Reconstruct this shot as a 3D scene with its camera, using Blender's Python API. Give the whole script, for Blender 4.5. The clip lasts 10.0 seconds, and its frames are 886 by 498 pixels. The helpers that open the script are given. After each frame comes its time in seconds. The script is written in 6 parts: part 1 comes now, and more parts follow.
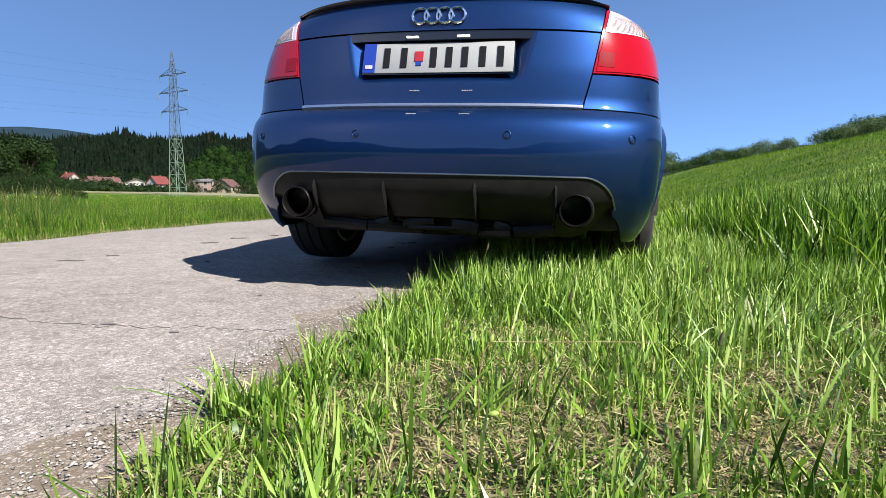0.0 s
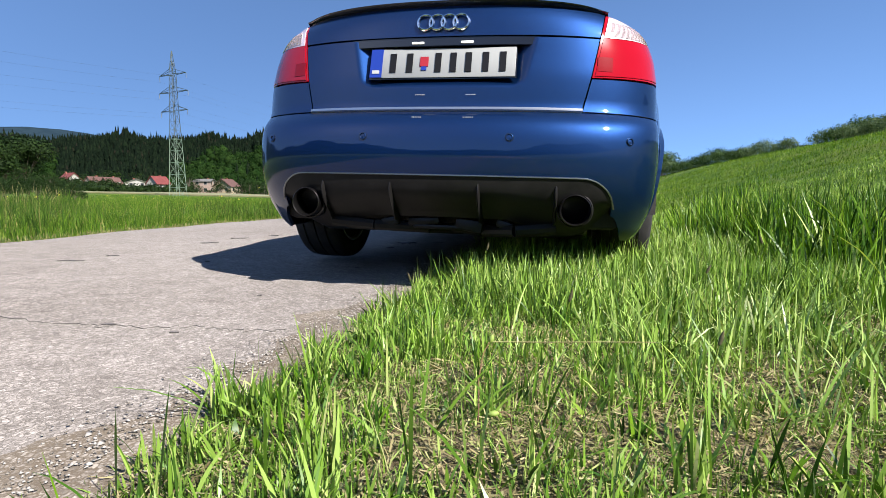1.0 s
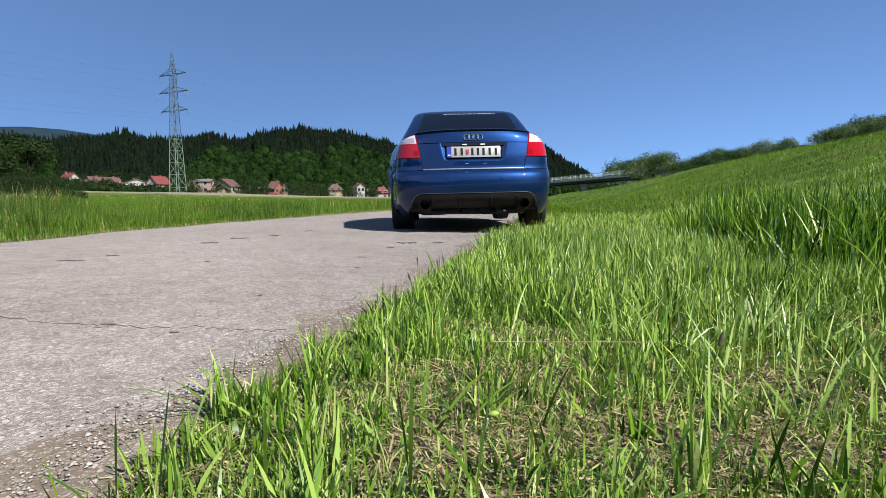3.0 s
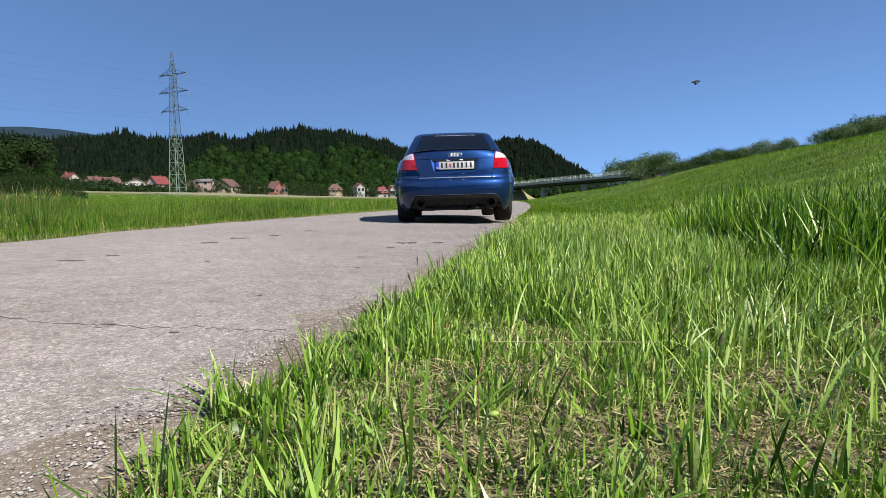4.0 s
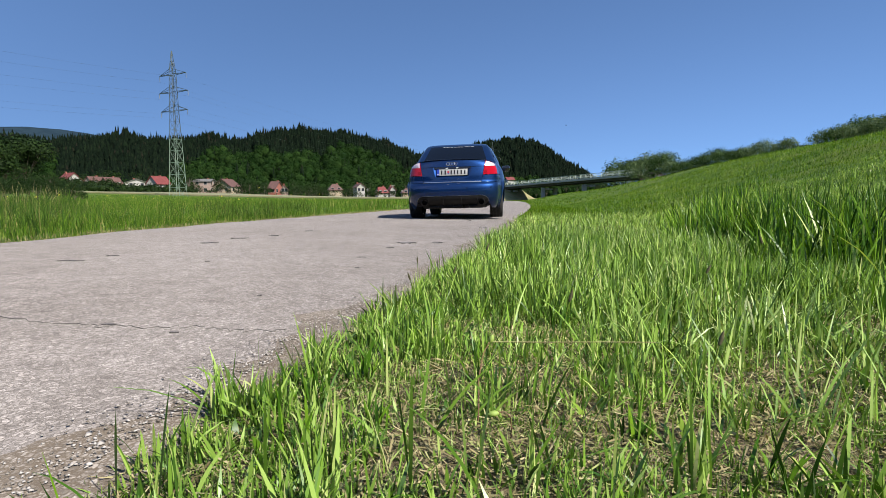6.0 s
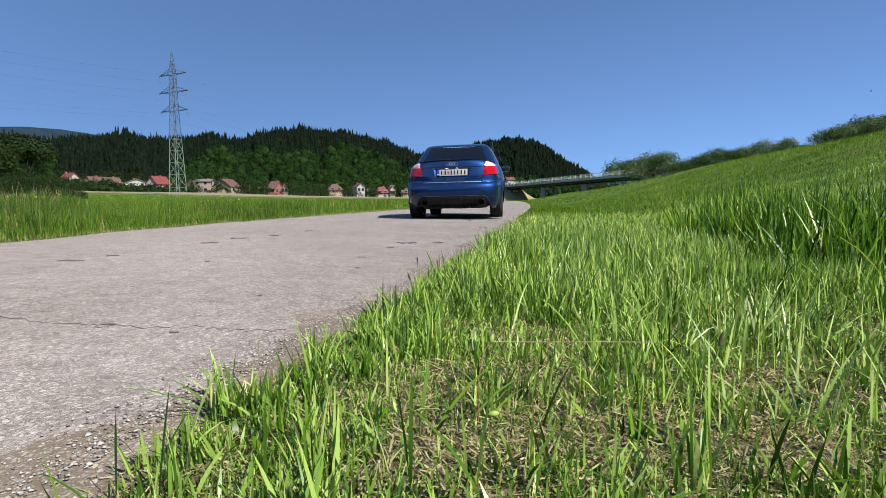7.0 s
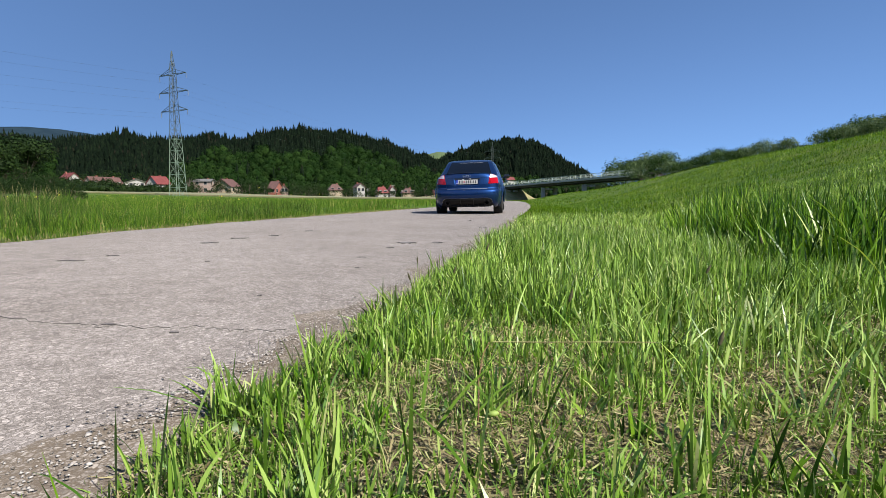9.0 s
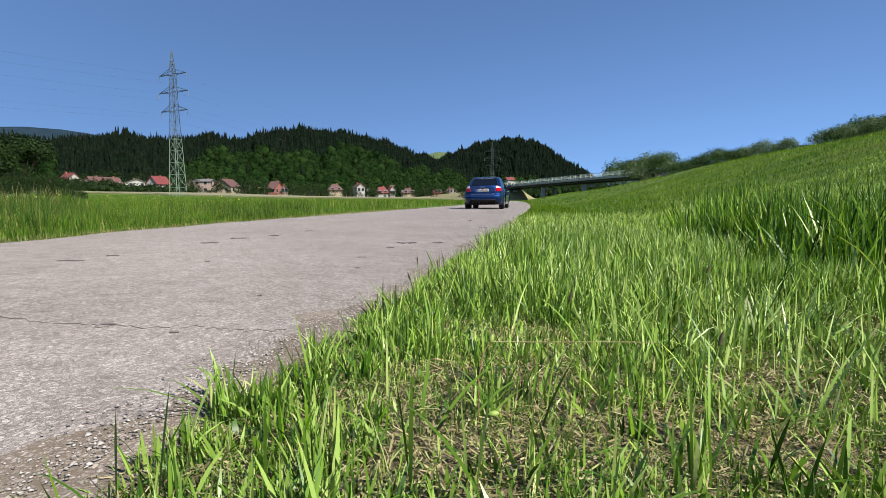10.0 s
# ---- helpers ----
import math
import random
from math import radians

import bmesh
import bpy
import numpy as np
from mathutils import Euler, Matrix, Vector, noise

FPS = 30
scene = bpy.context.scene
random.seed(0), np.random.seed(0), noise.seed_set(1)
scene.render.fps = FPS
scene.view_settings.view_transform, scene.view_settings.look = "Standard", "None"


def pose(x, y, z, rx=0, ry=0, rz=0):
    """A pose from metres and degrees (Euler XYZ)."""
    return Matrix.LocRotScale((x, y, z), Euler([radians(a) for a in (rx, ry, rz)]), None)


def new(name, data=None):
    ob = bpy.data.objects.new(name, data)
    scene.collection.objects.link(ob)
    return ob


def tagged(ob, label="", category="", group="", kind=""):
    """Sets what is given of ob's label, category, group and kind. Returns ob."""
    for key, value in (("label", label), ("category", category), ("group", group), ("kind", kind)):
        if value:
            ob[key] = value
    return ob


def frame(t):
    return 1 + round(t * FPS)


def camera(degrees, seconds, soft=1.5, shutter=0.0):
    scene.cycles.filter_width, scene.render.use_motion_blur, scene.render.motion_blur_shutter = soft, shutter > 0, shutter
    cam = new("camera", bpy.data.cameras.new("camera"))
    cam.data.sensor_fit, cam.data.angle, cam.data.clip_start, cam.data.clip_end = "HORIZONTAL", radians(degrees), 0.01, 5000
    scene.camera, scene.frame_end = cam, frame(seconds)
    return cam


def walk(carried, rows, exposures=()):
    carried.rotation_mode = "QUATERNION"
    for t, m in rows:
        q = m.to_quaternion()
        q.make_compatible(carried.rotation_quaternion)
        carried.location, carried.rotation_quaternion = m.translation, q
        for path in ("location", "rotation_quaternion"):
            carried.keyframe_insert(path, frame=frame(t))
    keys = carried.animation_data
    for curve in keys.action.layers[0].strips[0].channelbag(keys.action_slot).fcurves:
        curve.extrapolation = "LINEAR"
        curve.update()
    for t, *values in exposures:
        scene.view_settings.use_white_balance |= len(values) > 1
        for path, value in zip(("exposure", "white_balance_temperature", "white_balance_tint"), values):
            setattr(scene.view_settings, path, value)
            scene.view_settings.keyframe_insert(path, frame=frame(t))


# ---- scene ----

cam = camera(80.5, 10.0, soft=0.5)
EYE = pose(0, 0, 0.338, 90 - 5.44, 0, 0)
walk(cam, [(0.0, EYE), (10.0, EYE)], [(0.0, 1.25, 6450, 13), (1.5, 1.22, 6450, 13), (2.5, 1.02, 6450, 13), (4.5, 0.92, 6450, 13), (10.0, 0.9, 6450, 13)])

# ---- light ----
SUN_TO = Vector((0.80, -0.73, 1.0)).normalized()
world = bpy.data.worlds.new("sky")
scene.world = world
world.use_nodes = True
wt = world.node_tree
sky = wt.nodes.new("ShaderNodeTexSky")
sky.sky_type, sky.sun_disc = "NISHITA", False
sky.sun_elevation, sky.sun_rotation = math.asin(SUN_TO.z), radians(-132.4)
sky.altitude, sky.air_density, sky.dust_density, sky.ozone_density = 1200, 1.0, 0.6, 5.0
way = wt.nodes.new("ShaderNodeTexCoord")
lift = wt.nodes.new("ShaderNodeVectorMath")
lift.inputs[1].default_value = (0, 0, 0.18)
unit = wt.nodes.new("ShaderNodeVectorMath")
unit.operation = "NORMALIZE"
wt.links.new(way.outputs["Generated"], lift.inputs[0])
wt.links.new(lift.outputs[0], unit.inputs[0])
wt.links.new(unit.outputs[0], sky.inputs["Vector"])
tone = wt.nodes.new("ShaderNodeMix")
tone.data_type, tone.blend_type = "RGBA", "MULTIPLY"
tone.inputs[0].default_value, tone.inputs[7].default_value = 1.0, (0.93, 1.01, 1.05, 1)
wt.links.new(sky.outputs[0], tone.inputs[6])
wt.links.new(tone.outputs[2], wt.nodes["Background"].inputs[0])
wt.nodes["Background"].inputs[1].default_value = 0.082
sun = new("sun", bpy.data.lights.new("sun", "SUN"))
sun.data.energy, sun.data.angle, sun.data.color = 5.0, radians(0.55), (1.0, 0.96, 0.90)
sun.rotation_euler = SUN_TO.to_track_quat("Z", "Y").to_euler()


# ---- materials ----
def material(name, color, rough=0.6, metal=0.0, coat=0.0, emit=None, spec=0.5):
    """A principled material; returns it with its tree and shader."""
    m = bpy.data.materials.new(name)
    m.use_nodes = True
    p = m.node_tree.nodes["Principled BSDF"]
    p.inputs["Base Color"].default_value = (*color, 1)
    p.inputs["Roughness"].default_value = rough
    p.inputs["Metallic"].default_value = metal
    p.inputs["Coat Weight"].default_value = coat
    p.inputs["Coat Roughness"].default_value = 0.03
    p.inputs["Specular IOR Level"].default_value = spec
    if emit:
        p.inputs["Emission Color"].default_value = (*emit[0], 1)
        p.inputs["Emission Strength"].default_value = emit[1]
    return m, m.node_tree, p


def node(t, kind, **sets):
    n = t.nodes.new(kind)
    for k, v in sets.items():
        n.inputs[k.replace("_", " ")].default_value = v
    return n


def ramp(t, fac, stops):
    r = t.nodes.new("ShaderNodeValToRGB")
    e = r.color_ramp.elements
    while len(e) < len(stops):
        e.new(0.5)
    for el, (p, c) in zip(e, stops):
        el.position, el.color = p, (*c, 1)
    t.links.new(fac, r.inputs[0])
    return r.outputs[0]


def noise_of(t, scale, detail=4.0, rough=0.6, obj=True):
    co = t.nodes.new("ShaderNodeTexCoord")
    n = node(t, "ShaderNodeTexNoise", Scale=scale, Detail=detail, Roughness=rough)
    t.links.new(co.outputs["Object"], n.inputs["Vector"])
    return n.outputs["Fac"]


def mixed(t, fac, a, b, mode="MIX"):
    m = t.nodes.new("ShaderNodeMix")
    m.data_type, m.blend_type = "RGBA", mode
    for sock, v in ((m.inputs[0], fac), (m.inputs[6], a), (m.inputs[7], b)):
        if isinstance(v, (int, float)):
            sock.default_value = v
        elif isinstance(v, tuple):
            sock.default_value = (*v, 1)
        else:
            t.links.new(v, sock)
    return m.outputs[2]


def bump(t, p, height, strength, dist):
    b = node(t, "ShaderNodeBump", Strength=strength, Distance=dist)
    t.links.new(height, b.inputs["Height"])
    t.links.new(b.outputs[0], p.inputs["Normal"])


def varied(name, stops, scale, rough=0.8, bump_scale=None, strength=0.4, dist=0.01, **kw):
    m, t, p = material(name, stops[0][1], rough, **kw)
    t.links.new(ramp(t, noise_of(t, scale), stops), p.inputs["Base Color"])
    if bump_scale:
        bump(t, p, noise_of(t, bump_scale), strength, dist)
    return m


def foliage(name, stops, glow=0.28, rough=0.38, spec=0.42, patchy=1.0):
    """Leaves and blades: colour by piece, light passing through."""
    m, t, p = material(name, stops[0][1], rough, spec=spec)
    g = t.nodes.new("ShaderNodeNewGeometry")
    c = ramp(t, g.outputs["Random Per Island"], stops)
    big = ramp(t, noise_of(t, 0.7, 2), [(0.3, (0.8, 0.8, 0.8)), (0.7, (1.15, 1.1, 1.0))])
    c = mixed(t, 1.0, c, big, "MULTIPLY")
    wide = ramp(t, noise_of(t, 0.11, 3), [(0.32, tuple(1 - v * patchy for v in (0.22, 0.14, 0.2))), (0.5, (1, 1, 1)), (0.68, tuple(1 + v * patchy for v in (0.20, 0.14, 0.12)))])
    c = mixed(t, 1.0, c, wide, "MULTIPLY")
    t.links.new(c, p.inputs["Base Color"])
    tr = t.nodes.new("ShaderNodeBsdfTranslucent")
    t.links.new(mixed(t, 1.0, c, (1.25, 1.3, 0.5), "MULTIPLY"), tr.inputs[0])
    mx = t.nodes.new("ShaderNodeMixShader")
    mx.inputs[0].default_value = glow
    t.links.new(p.outputs[0], mx.inputs[1])
    t.links.new(tr.outputs[0], mx.inputs[2])
    t.links.new(mx.outputs[0], t.nodes["Material Output"].inputs[0])
    return m


def paint_material():
    m, t, p = material("blue_metallic_paint", (0.01, 0.03, 0.12), 0.46, 0.78, 1.0, spec=0.2)
    v = t.nodes.new("ShaderNodeTexVoronoi")
    v.inputs["Scale"].default_value = 2500
    co = t.nodes.new("ShaderNodeTexCoord")
    t.links.new(co.outputs["Object"], v.inputs["Vector"])
    flake = ramp(t, v.outputs["Color"], [(0.2, (0.0017, 0.0145, 0.066)), (0.8, (0.0040, 0.029, 0.108))])
    p.inputs["Coat IOR"].default_value = 1.52
    dust = ramp(t, noise_of(t, 9, 6), [(0.55, (0, 0, 0)), (0.85, (0.012, 0.012, 0.012))])
    t.links.new(mixed(t, dust, flake, (0.22, 0.21, 0.19)), p.inputs["Base Color"])
    return m


def asphalt_material(name, stones, joint, stain_low, edge=0.10):
    """Worn chippings set in a paler or browner bed."""
    m, t, p = material(name, stones[1], 0.9, spec=0.25)
    p.inputs["Diffuse Roughness"].default_value = 1.0
    co = t.nodes.new("ShaderNodeTexCoord")
    warp = node(t, "ShaderNodeTexNoise", Scale=70.0, Detail=2.0)
    t.links.new(co.outputs["Object"], warp.inputs["Vector"])
    push = t.nodes.new("ShaderNodeVectorMath")
    push.operation = "MULTIPLY_ADD"
    push.inputs[1].default_value = (0.02, 0.02, 0.02)
    t.links.new(warp.outputs["Color"], push.inputs[0])
    t.links.new(co.outputs["Object"], push.inputs[2])
    cell, rim = node(t, "ShaderNodeTexVoronoi", Scale=112.0), node(t, "ShaderNodeTexVoronoi", Scale=112.0)
    rim.feature = "DISTANCE_TO_EDGE"
    fine = node(t, "ShaderNodeTexVoronoi", Scale=310.0)
    for v in (cell, rim, fine):
        t.links.new(push.outputs[0], v.inputs["Vector"])
    stone = ramp(t, cell.outputs["Color"], [(0.0, stones[0]), (0.5, stones[1]), (1.0, stones[2])])
    stone = mixed(t, 1.0, stone, ramp(t, fine.outputs["Color"], [(0.1, (0.68, 0.68, 0.68)), (0.9, (1.3, 1.3, 1.3))]), "MULTIPLY")
    k = ramp(t, rim.outputs["Distance"], [(0.0, (0, 0, 0)), (edge, (1, 1, 1))])
    c = mixed(t, k, joint, stone)
    stain = ramp(t, noise_of(t, 0.9, 6, 0.65), [(0.32, stain_low), (0.6, (0.99, 0.975, 0.955))])
    c = mixed(t, 1.0, c, stain, "MULTIPLY")
    rut = ramp(t, noise_of(t, 9, 5, 0.7), [(0.35, (0.84, 0.83, 0.82)), (0.6, (1.05, 1.05, 1.05))])
    t.links.new(mixed(t, 1.0, c, rut, "MULTIPLY"), p.inputs["Base Color"])
    rise = node(t, "ShaderNodeMath")
    rise.operation = "ADD"
    t.links.new(k, rise.inputs[0])
    t.links.new(cell.outputs["Color"], rise.inputs[1])
    bump(t, p, rise.outputs[0], 0.5, 0.0035)
    return m


def soil_material():
    m, t, p = material("dry_soil_and_turf", (0.2, 0.15, 0.08), 0.95, spec=0.2)
    a = ramp(t, noise_of(t, 28, 8, 0.7), [(0.32, (0.068, 0.053, 0.030)), (0.5, (0.185, 0.148, 0.082)), (0.75, (0.42, 0.355, 0.21))])
    far = ramp(t, noise_of(t, 0.35, 5, 0.6), [(0.35, (0.038, 0.082, 0.007)), (0.5, (0.06, 0.112, 0.010)), (0.68, (0.11, 0.135, 0.026))])
    geo = t.nodes.new("ShaderNodeNewGeometry")
    across = t.nodes.new("ShaderNodeVectorMath")
    across.operation = "DOT_PRODUCT"
    across.inputs[1].default_value = (math.cos(radians(9.2)), -math.sin(radians(9.2)), 0)
    t.links.new(geo.outputs["Position"], across.inputs[0])
    along = t.nodes.new("ShaderNodeSeparateXYZ")
    t.links.new(geo.outputs["Position"], along.inputs[0])
    k1, k2 = t.nodes.new("ShaderNodeMapRange"), t.nodes.new("ShaderNodeMapRange")
    k1.inputs[1].default_value, k1.inputs[2].default_value = 1.0, 2.6
    k2.inputs[1].default_value, k2.inputs[2].default_value = 5, 12
    t.links.new(across.outputs["Value"], k1.inputs[0])
    t.links.new(along.outputs["Y"], k2.inputs[0])
    k3 = t.nodes.new("ShaderNodeMapRange")
    k3.inputs[1].default_value, k3.inputs[2].default_value = -2.0, -3.0
    t.links.new(across.outputs["Value"], k3.inputs[0])
    m1, m2 = t.nodes.new("ShaderNodeMath"), t.nodes.new("ShaderNodeMath")
    m1.operation = m2.operation = "MAXIMUM"
    t.links.new(k1.outputs[0], m1.inputs[0])
    t.links.new(k2.outputs[0], m1.inputs[1])
    t.links.new(m1.outputs[0], m2.inputs[0])
    t.links.new(k3.outputs[0], m2.inputs[1])
    k = m2
    t.links.new(mixed(t, k.outputs[0], a, far), p.inputs["Base Color"])
    bump(t, p, noise_of(t, 45, 8, 0.7), 1.0, 0.03)
    return m


PAINT = paint_material()
ASPHALT = asphalt_material("worn_asphalt", ((0.132, 0.120, 0.110), (0.212, 0.195, 0.182), (0.31, 0.288, 0.27)), (0.105, 0.095, 0.085), (0.78, 0.755, 0.725))
GRIT = asphalt_material("gritty_dirt", ((0.13, 0.115, 0.098), (0.21, 0.19, 0.17), (0.32, 0.30, 0.275)), (0.105, 0.086, 0.064), (0.72, 0.67, 0.60), 0.26)
SOIL = soil_material()
BLACK = varied("black_plastic", [(0.3, (0.007, 0.0066, 0.0065)), (0.7, (0.016, 0.015, 0.0145))], 14, 0.42, 300, 0.15, 0.001, spec=0.24)
GLOSS_BLACK = material("gloss_black", (0.008, 0.008, 0.009), 0.12, coat=0.6)[0]
UNDER = varied("dirty_underbody", [(0.3, (0.008, 0.008, 0.008)), (0.7, (0.035, 0.03, 0.026))], 12, 0.8, 40, 0.5, 0.01)
RUBBER = varied("tyre_rubber", [(0.3, (0.012, 0.012, 0.012)), (0.7, (0.028, 0.026, 0.024))], 20, 0.8, 80, 0.3, 0.004)
CHROME = material("polished_chrome", (0.82, 0.82, 0.80), 0.10, 1.0)[0]
ALLOY = material("alloy_rim", (0.42, 0.43, 0.45), 0.3, 1.0)[0]
STEEL_DARK = material("sooty_steel", (0.016, 0.015, 0.015), 0.3, 0.7)[0]
TINT = material("tinted_glass", (0.003, 0.004, 0.006), 0.04, 0.0, 0.15, spec=0.4)[0]
RED_LENS = material("red_lens", (0.31, 0.0018, 0.007), 0.10, 0.0, 0.5, spec=0.25)[0]
CLEAR_LENS = material("clear_ribbed_lens", (0.70, 0.60, 0.62), 0.2, 0.2, 1.0)[0]
PLATE_WHITE = varied("plate_white", [(0.3, (0.25, 0.255, 0.245)), (0.7, (0.29, 0.295, 0.28))], 8, 0.35)
PLATE_BLUE = material("plate_blue", (0.008, 0.03, 0.24), 0.35)[0]
INK = material("black_ink", (0.008, 0.008, 0.009), 0.5, spec=0.15)[0]
WHITE = varied("white_marking", [(0.3, (0.32, 0.32, 0.32)), (0.7, (0.4, 0.4, 0.4))], 20, 0.5)
GLOW = material("plate_lamp_glow", (0.9, 0.92, 0.85), 0.3, emit=((1.0, 1.0, 0.85), 0.3))[0]
GRASS = foliage("grass_blades", [(0.0, (0.028, 0.074, 0.008)), (0.24, (0.090, 0.186, 0.017)), (0.57, (0.192, 0.328, 0.042)), (0.9, (0.33, 0.455, 0.11)), (1.0, (0.44, 0.46, 0.19))], 0.16, 0.42, 0.42)
# Sun gloss on leaning blades is put into this paler colour.
SHEEN_GRASS = foliage("sheen_grass_blades", [(0.0, (0.085, 0.165, 0.022)), (0.4, (0.23, 0.36, 0.075)), (0.85, (0.38, 0.50, 0.16)), (1.0, (0.46, 0.50, 0.24))], 0.16, 0.40, 0.45)
LUSH = foliage("lush_grass_blades", [(0.0, (0.012, 0.042, 0.004)), (0.5, (0.058, 0.150, 0.008)), (0.85, (0.178, 0.325, 0.021)), (1.0, (0.36, 0.44, 0.12))], 0.20, 0.40, 0.32)
MEADOW = foliage("meadow_blades", [(0.0, (0.020, 0.050, 0.005)), (0.4, (0.060, 0.135, 0.010)), (0.8, (0.115, 0.205, 0.020)), (0.95, (0.20, 0.25, 0.050)), (1.0, (0.36, 0.31, 0.13))], 0.26, 0.6, 0.12)
DYKE = foliage("dyke_blades", [(0.0, (0.018, 0.046, 0.003)), (0.4, (0.062, 0.132, 0.006)), (0.85, (0.140, 0.245, 0.013)), (1.0, (0.22, 0.27, 0.06))], 0.26, 0.7, 0.05, 1.6)
RANK = foliage("rank_weeds", [(0.0, (0.014, 0.036, 0.005)), (0.5, (0.036, 0.082, 0.009)), (0.85, (0.078, 0.135, 0.020)), (1.0, (0.17, 0.16, 0.06))], 0.18, 0.7, 0.12)
STRAW = foliage("dry_straw", [(0.0, (0.115, 0.09, 0.042)), (0.5, (0.29, 0.243, 0.122)), (0.8, (0.44, 0.38, 0.215)), (1.0, (0.27, 0.32, 0.10))], 0.15, 0.8, 0.2)
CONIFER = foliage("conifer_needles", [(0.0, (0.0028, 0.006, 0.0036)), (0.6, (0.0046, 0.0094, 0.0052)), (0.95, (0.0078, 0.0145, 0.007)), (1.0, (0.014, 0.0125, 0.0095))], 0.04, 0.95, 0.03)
BROADLEAF = foliage("broad_leaves", [(0.0, (0.006, 0.015, 0.0035)), (0.5, (0.011, 0.026, 0.005)), (1.0, (0.024, 0.050, 0.010))], 0.16, 0.7, 0.12)
FAR_LEAF = foliage("distant_broad_leaves", [(0.0, (0.0075, 0.020, 0.005)), (0.5, (0.0125, 0.031, 0.0068)), (1.0, (0.020, 0.045, 0.010))], 0.10, 0.9, 0.03, 2.2)
# Blue haze of the distance is put into this hill's colour.
FAR_HAZED = varied("distant_hazed_woods", [(0.3, (0.012, 0.024, 0.034)), (0.7, (0.020, 0.036, 0.048))], 0.03, 1.0, spec=0.02)
SHRUB = foliage("grey_green_leaves", [(0.0, (0.035, 0.065, 0.02)), (0.6, (0.08, 0.13, 0.045)), (1.0, (0.16, 0.21, 0.095))], 0.25, 0.6, 0.25)
CREST_LEAF = foliage("crest_bush_leaves", [(0.0, (0.018, 0.042, 0.009)), (0.6, (0.036, 0.075, 0.016)), (1.0, (0.075, 0.125, 0.036))], 0.2, 0.65, 0.15)
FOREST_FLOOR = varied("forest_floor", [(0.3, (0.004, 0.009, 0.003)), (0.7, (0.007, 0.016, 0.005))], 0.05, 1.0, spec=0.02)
BARK = varied("bark", [(0.3, (0.05, 0.038, 0.028)), (0.7, (0.12, 0.095, 0.07))], 6, 0.9, 20, 0.6, 0.02)


# ---- mesh helpers ----
def raw(name, verts, quads=None, tris=None, mat=None, smooth=False):
    """A mesh object from arrays of corners and faces."""
    me = bpy.data.meshes.new(name)
    parts = [f for f in (quads, tris) if f is not None and len(f)]
    loops = np.concatenate([np.asarray(f).ravel() for f in parts])
    sizes = np.concatenate([np.full(len(f), np.asarray(f).shape[1]) for f in parts])
    me.vertices.add(len(verts))
    me.vertices.foreach_set("co", np.asarray(verts, dtype=np.float32).ravel())
    me.loops.add(len(loops))
    me.loops.foreach_set("vertex_index", loops.astype(np.int32))
    me.polygons.add(len(sizes))
    me.polygons.foreach_set("loop_start", (np.cumsum(sizes) - sizes).astype(np.int32))
    me.update(calc_edges=True)
    me.validate()
    if smooth:
        me.shade_smooth()
    if mat:
        me.materials.append(mat)
    return new(name, me)


def part(name, bm, mat, parent=None, label="", smooth=True, angle=0.6):
    """Links a bmesh as one mesh object under a thing or a part."""
    bmesh.ops.recalc_face_normals(bm, faces=bm.faces)
    me = bpy.data.meshes.new(name)
    for f in bm.faces:
        f.smooth = smooth
    for e in bm.edges:
        if len(e.link_faces) == 2 and e.calc_face_angle(0) > angle:
            e.smooth = False
    bm.to_mesh(me)
    bm.free()
    me.materials.append(mat)
    ob = new(name, me)
    ob.parent = parent
    if label:
        ob["label"] = label
    return ob


def empty(name, m=Matrix()):
    ob = new(name)
    ob.empty_display_size = 0.2
    ob.matrix_basis = m
    return ob


def box(bm, c, size, bev=0.0, m=None):
    r = bmesh.ops.create_cube(bm, size=1.0)
    for v in r["verts"]:
        v.co = Vector((v.co.x * size[0], v.co.y * size[1], v.co.z * size[2]))
    if bev:
        es = list({e for v in r["verts"] for e in v.link_edges})
        q = bmesh.ops.bevel(bm, geom=es, offset=bev, segments=2, affect="EDGES", profile=0.5)
        vs = list({v for f in q["faces"] for v in f.verts} | {v for v in r["verts"] if v.is_valid})
    else:
        vs = r["verts"]
    for v in vs:
        v.co = (m @ v.co if m else v.co) + Vector(c)
    return vs


def rod(bm, a, b, r, seg=6, r2=None):
    a, b = Vector(a), Vector(b)
    d = b - a
    m = Matrix.Translation((a + b) / 2) @ d.to_track_quat("Z", "Y").to_matrix().to_4x4()
    bmesh.ops.create_cone(bm, cap_ends=True, segments=seg, radius1=r, radius2=r if r2 is None else r2, depth=d.length, matrix=m)


def tube(bm, pts, r0, r1, seg=6):
    rings = []
    for k, p in enumerate(pts):
        d = (Vector(pts[min(k + 1, len(pts) - 1)]) - Vector(pts[max(k - 1, 0)])).normalized()
        q = d.to_track_quat("Z", "Y")
        r = r0 + (r1 - r0) * k / (len(pts) - 1)
        rings.append([bm.verts.new(Vector(p) + q @ Vector((r * math.cos(2 * math.pi * i / seg), r * math.sin(2 * math.pi * i / seg), 0))) for i in range(seg)])
    for a, b in zip(rings, rings[1:]):
        for i in range(seg):
            bm.faces.new((a[i], a[(i + 1) % seg], b[(i + 1) % seg], b[i]))


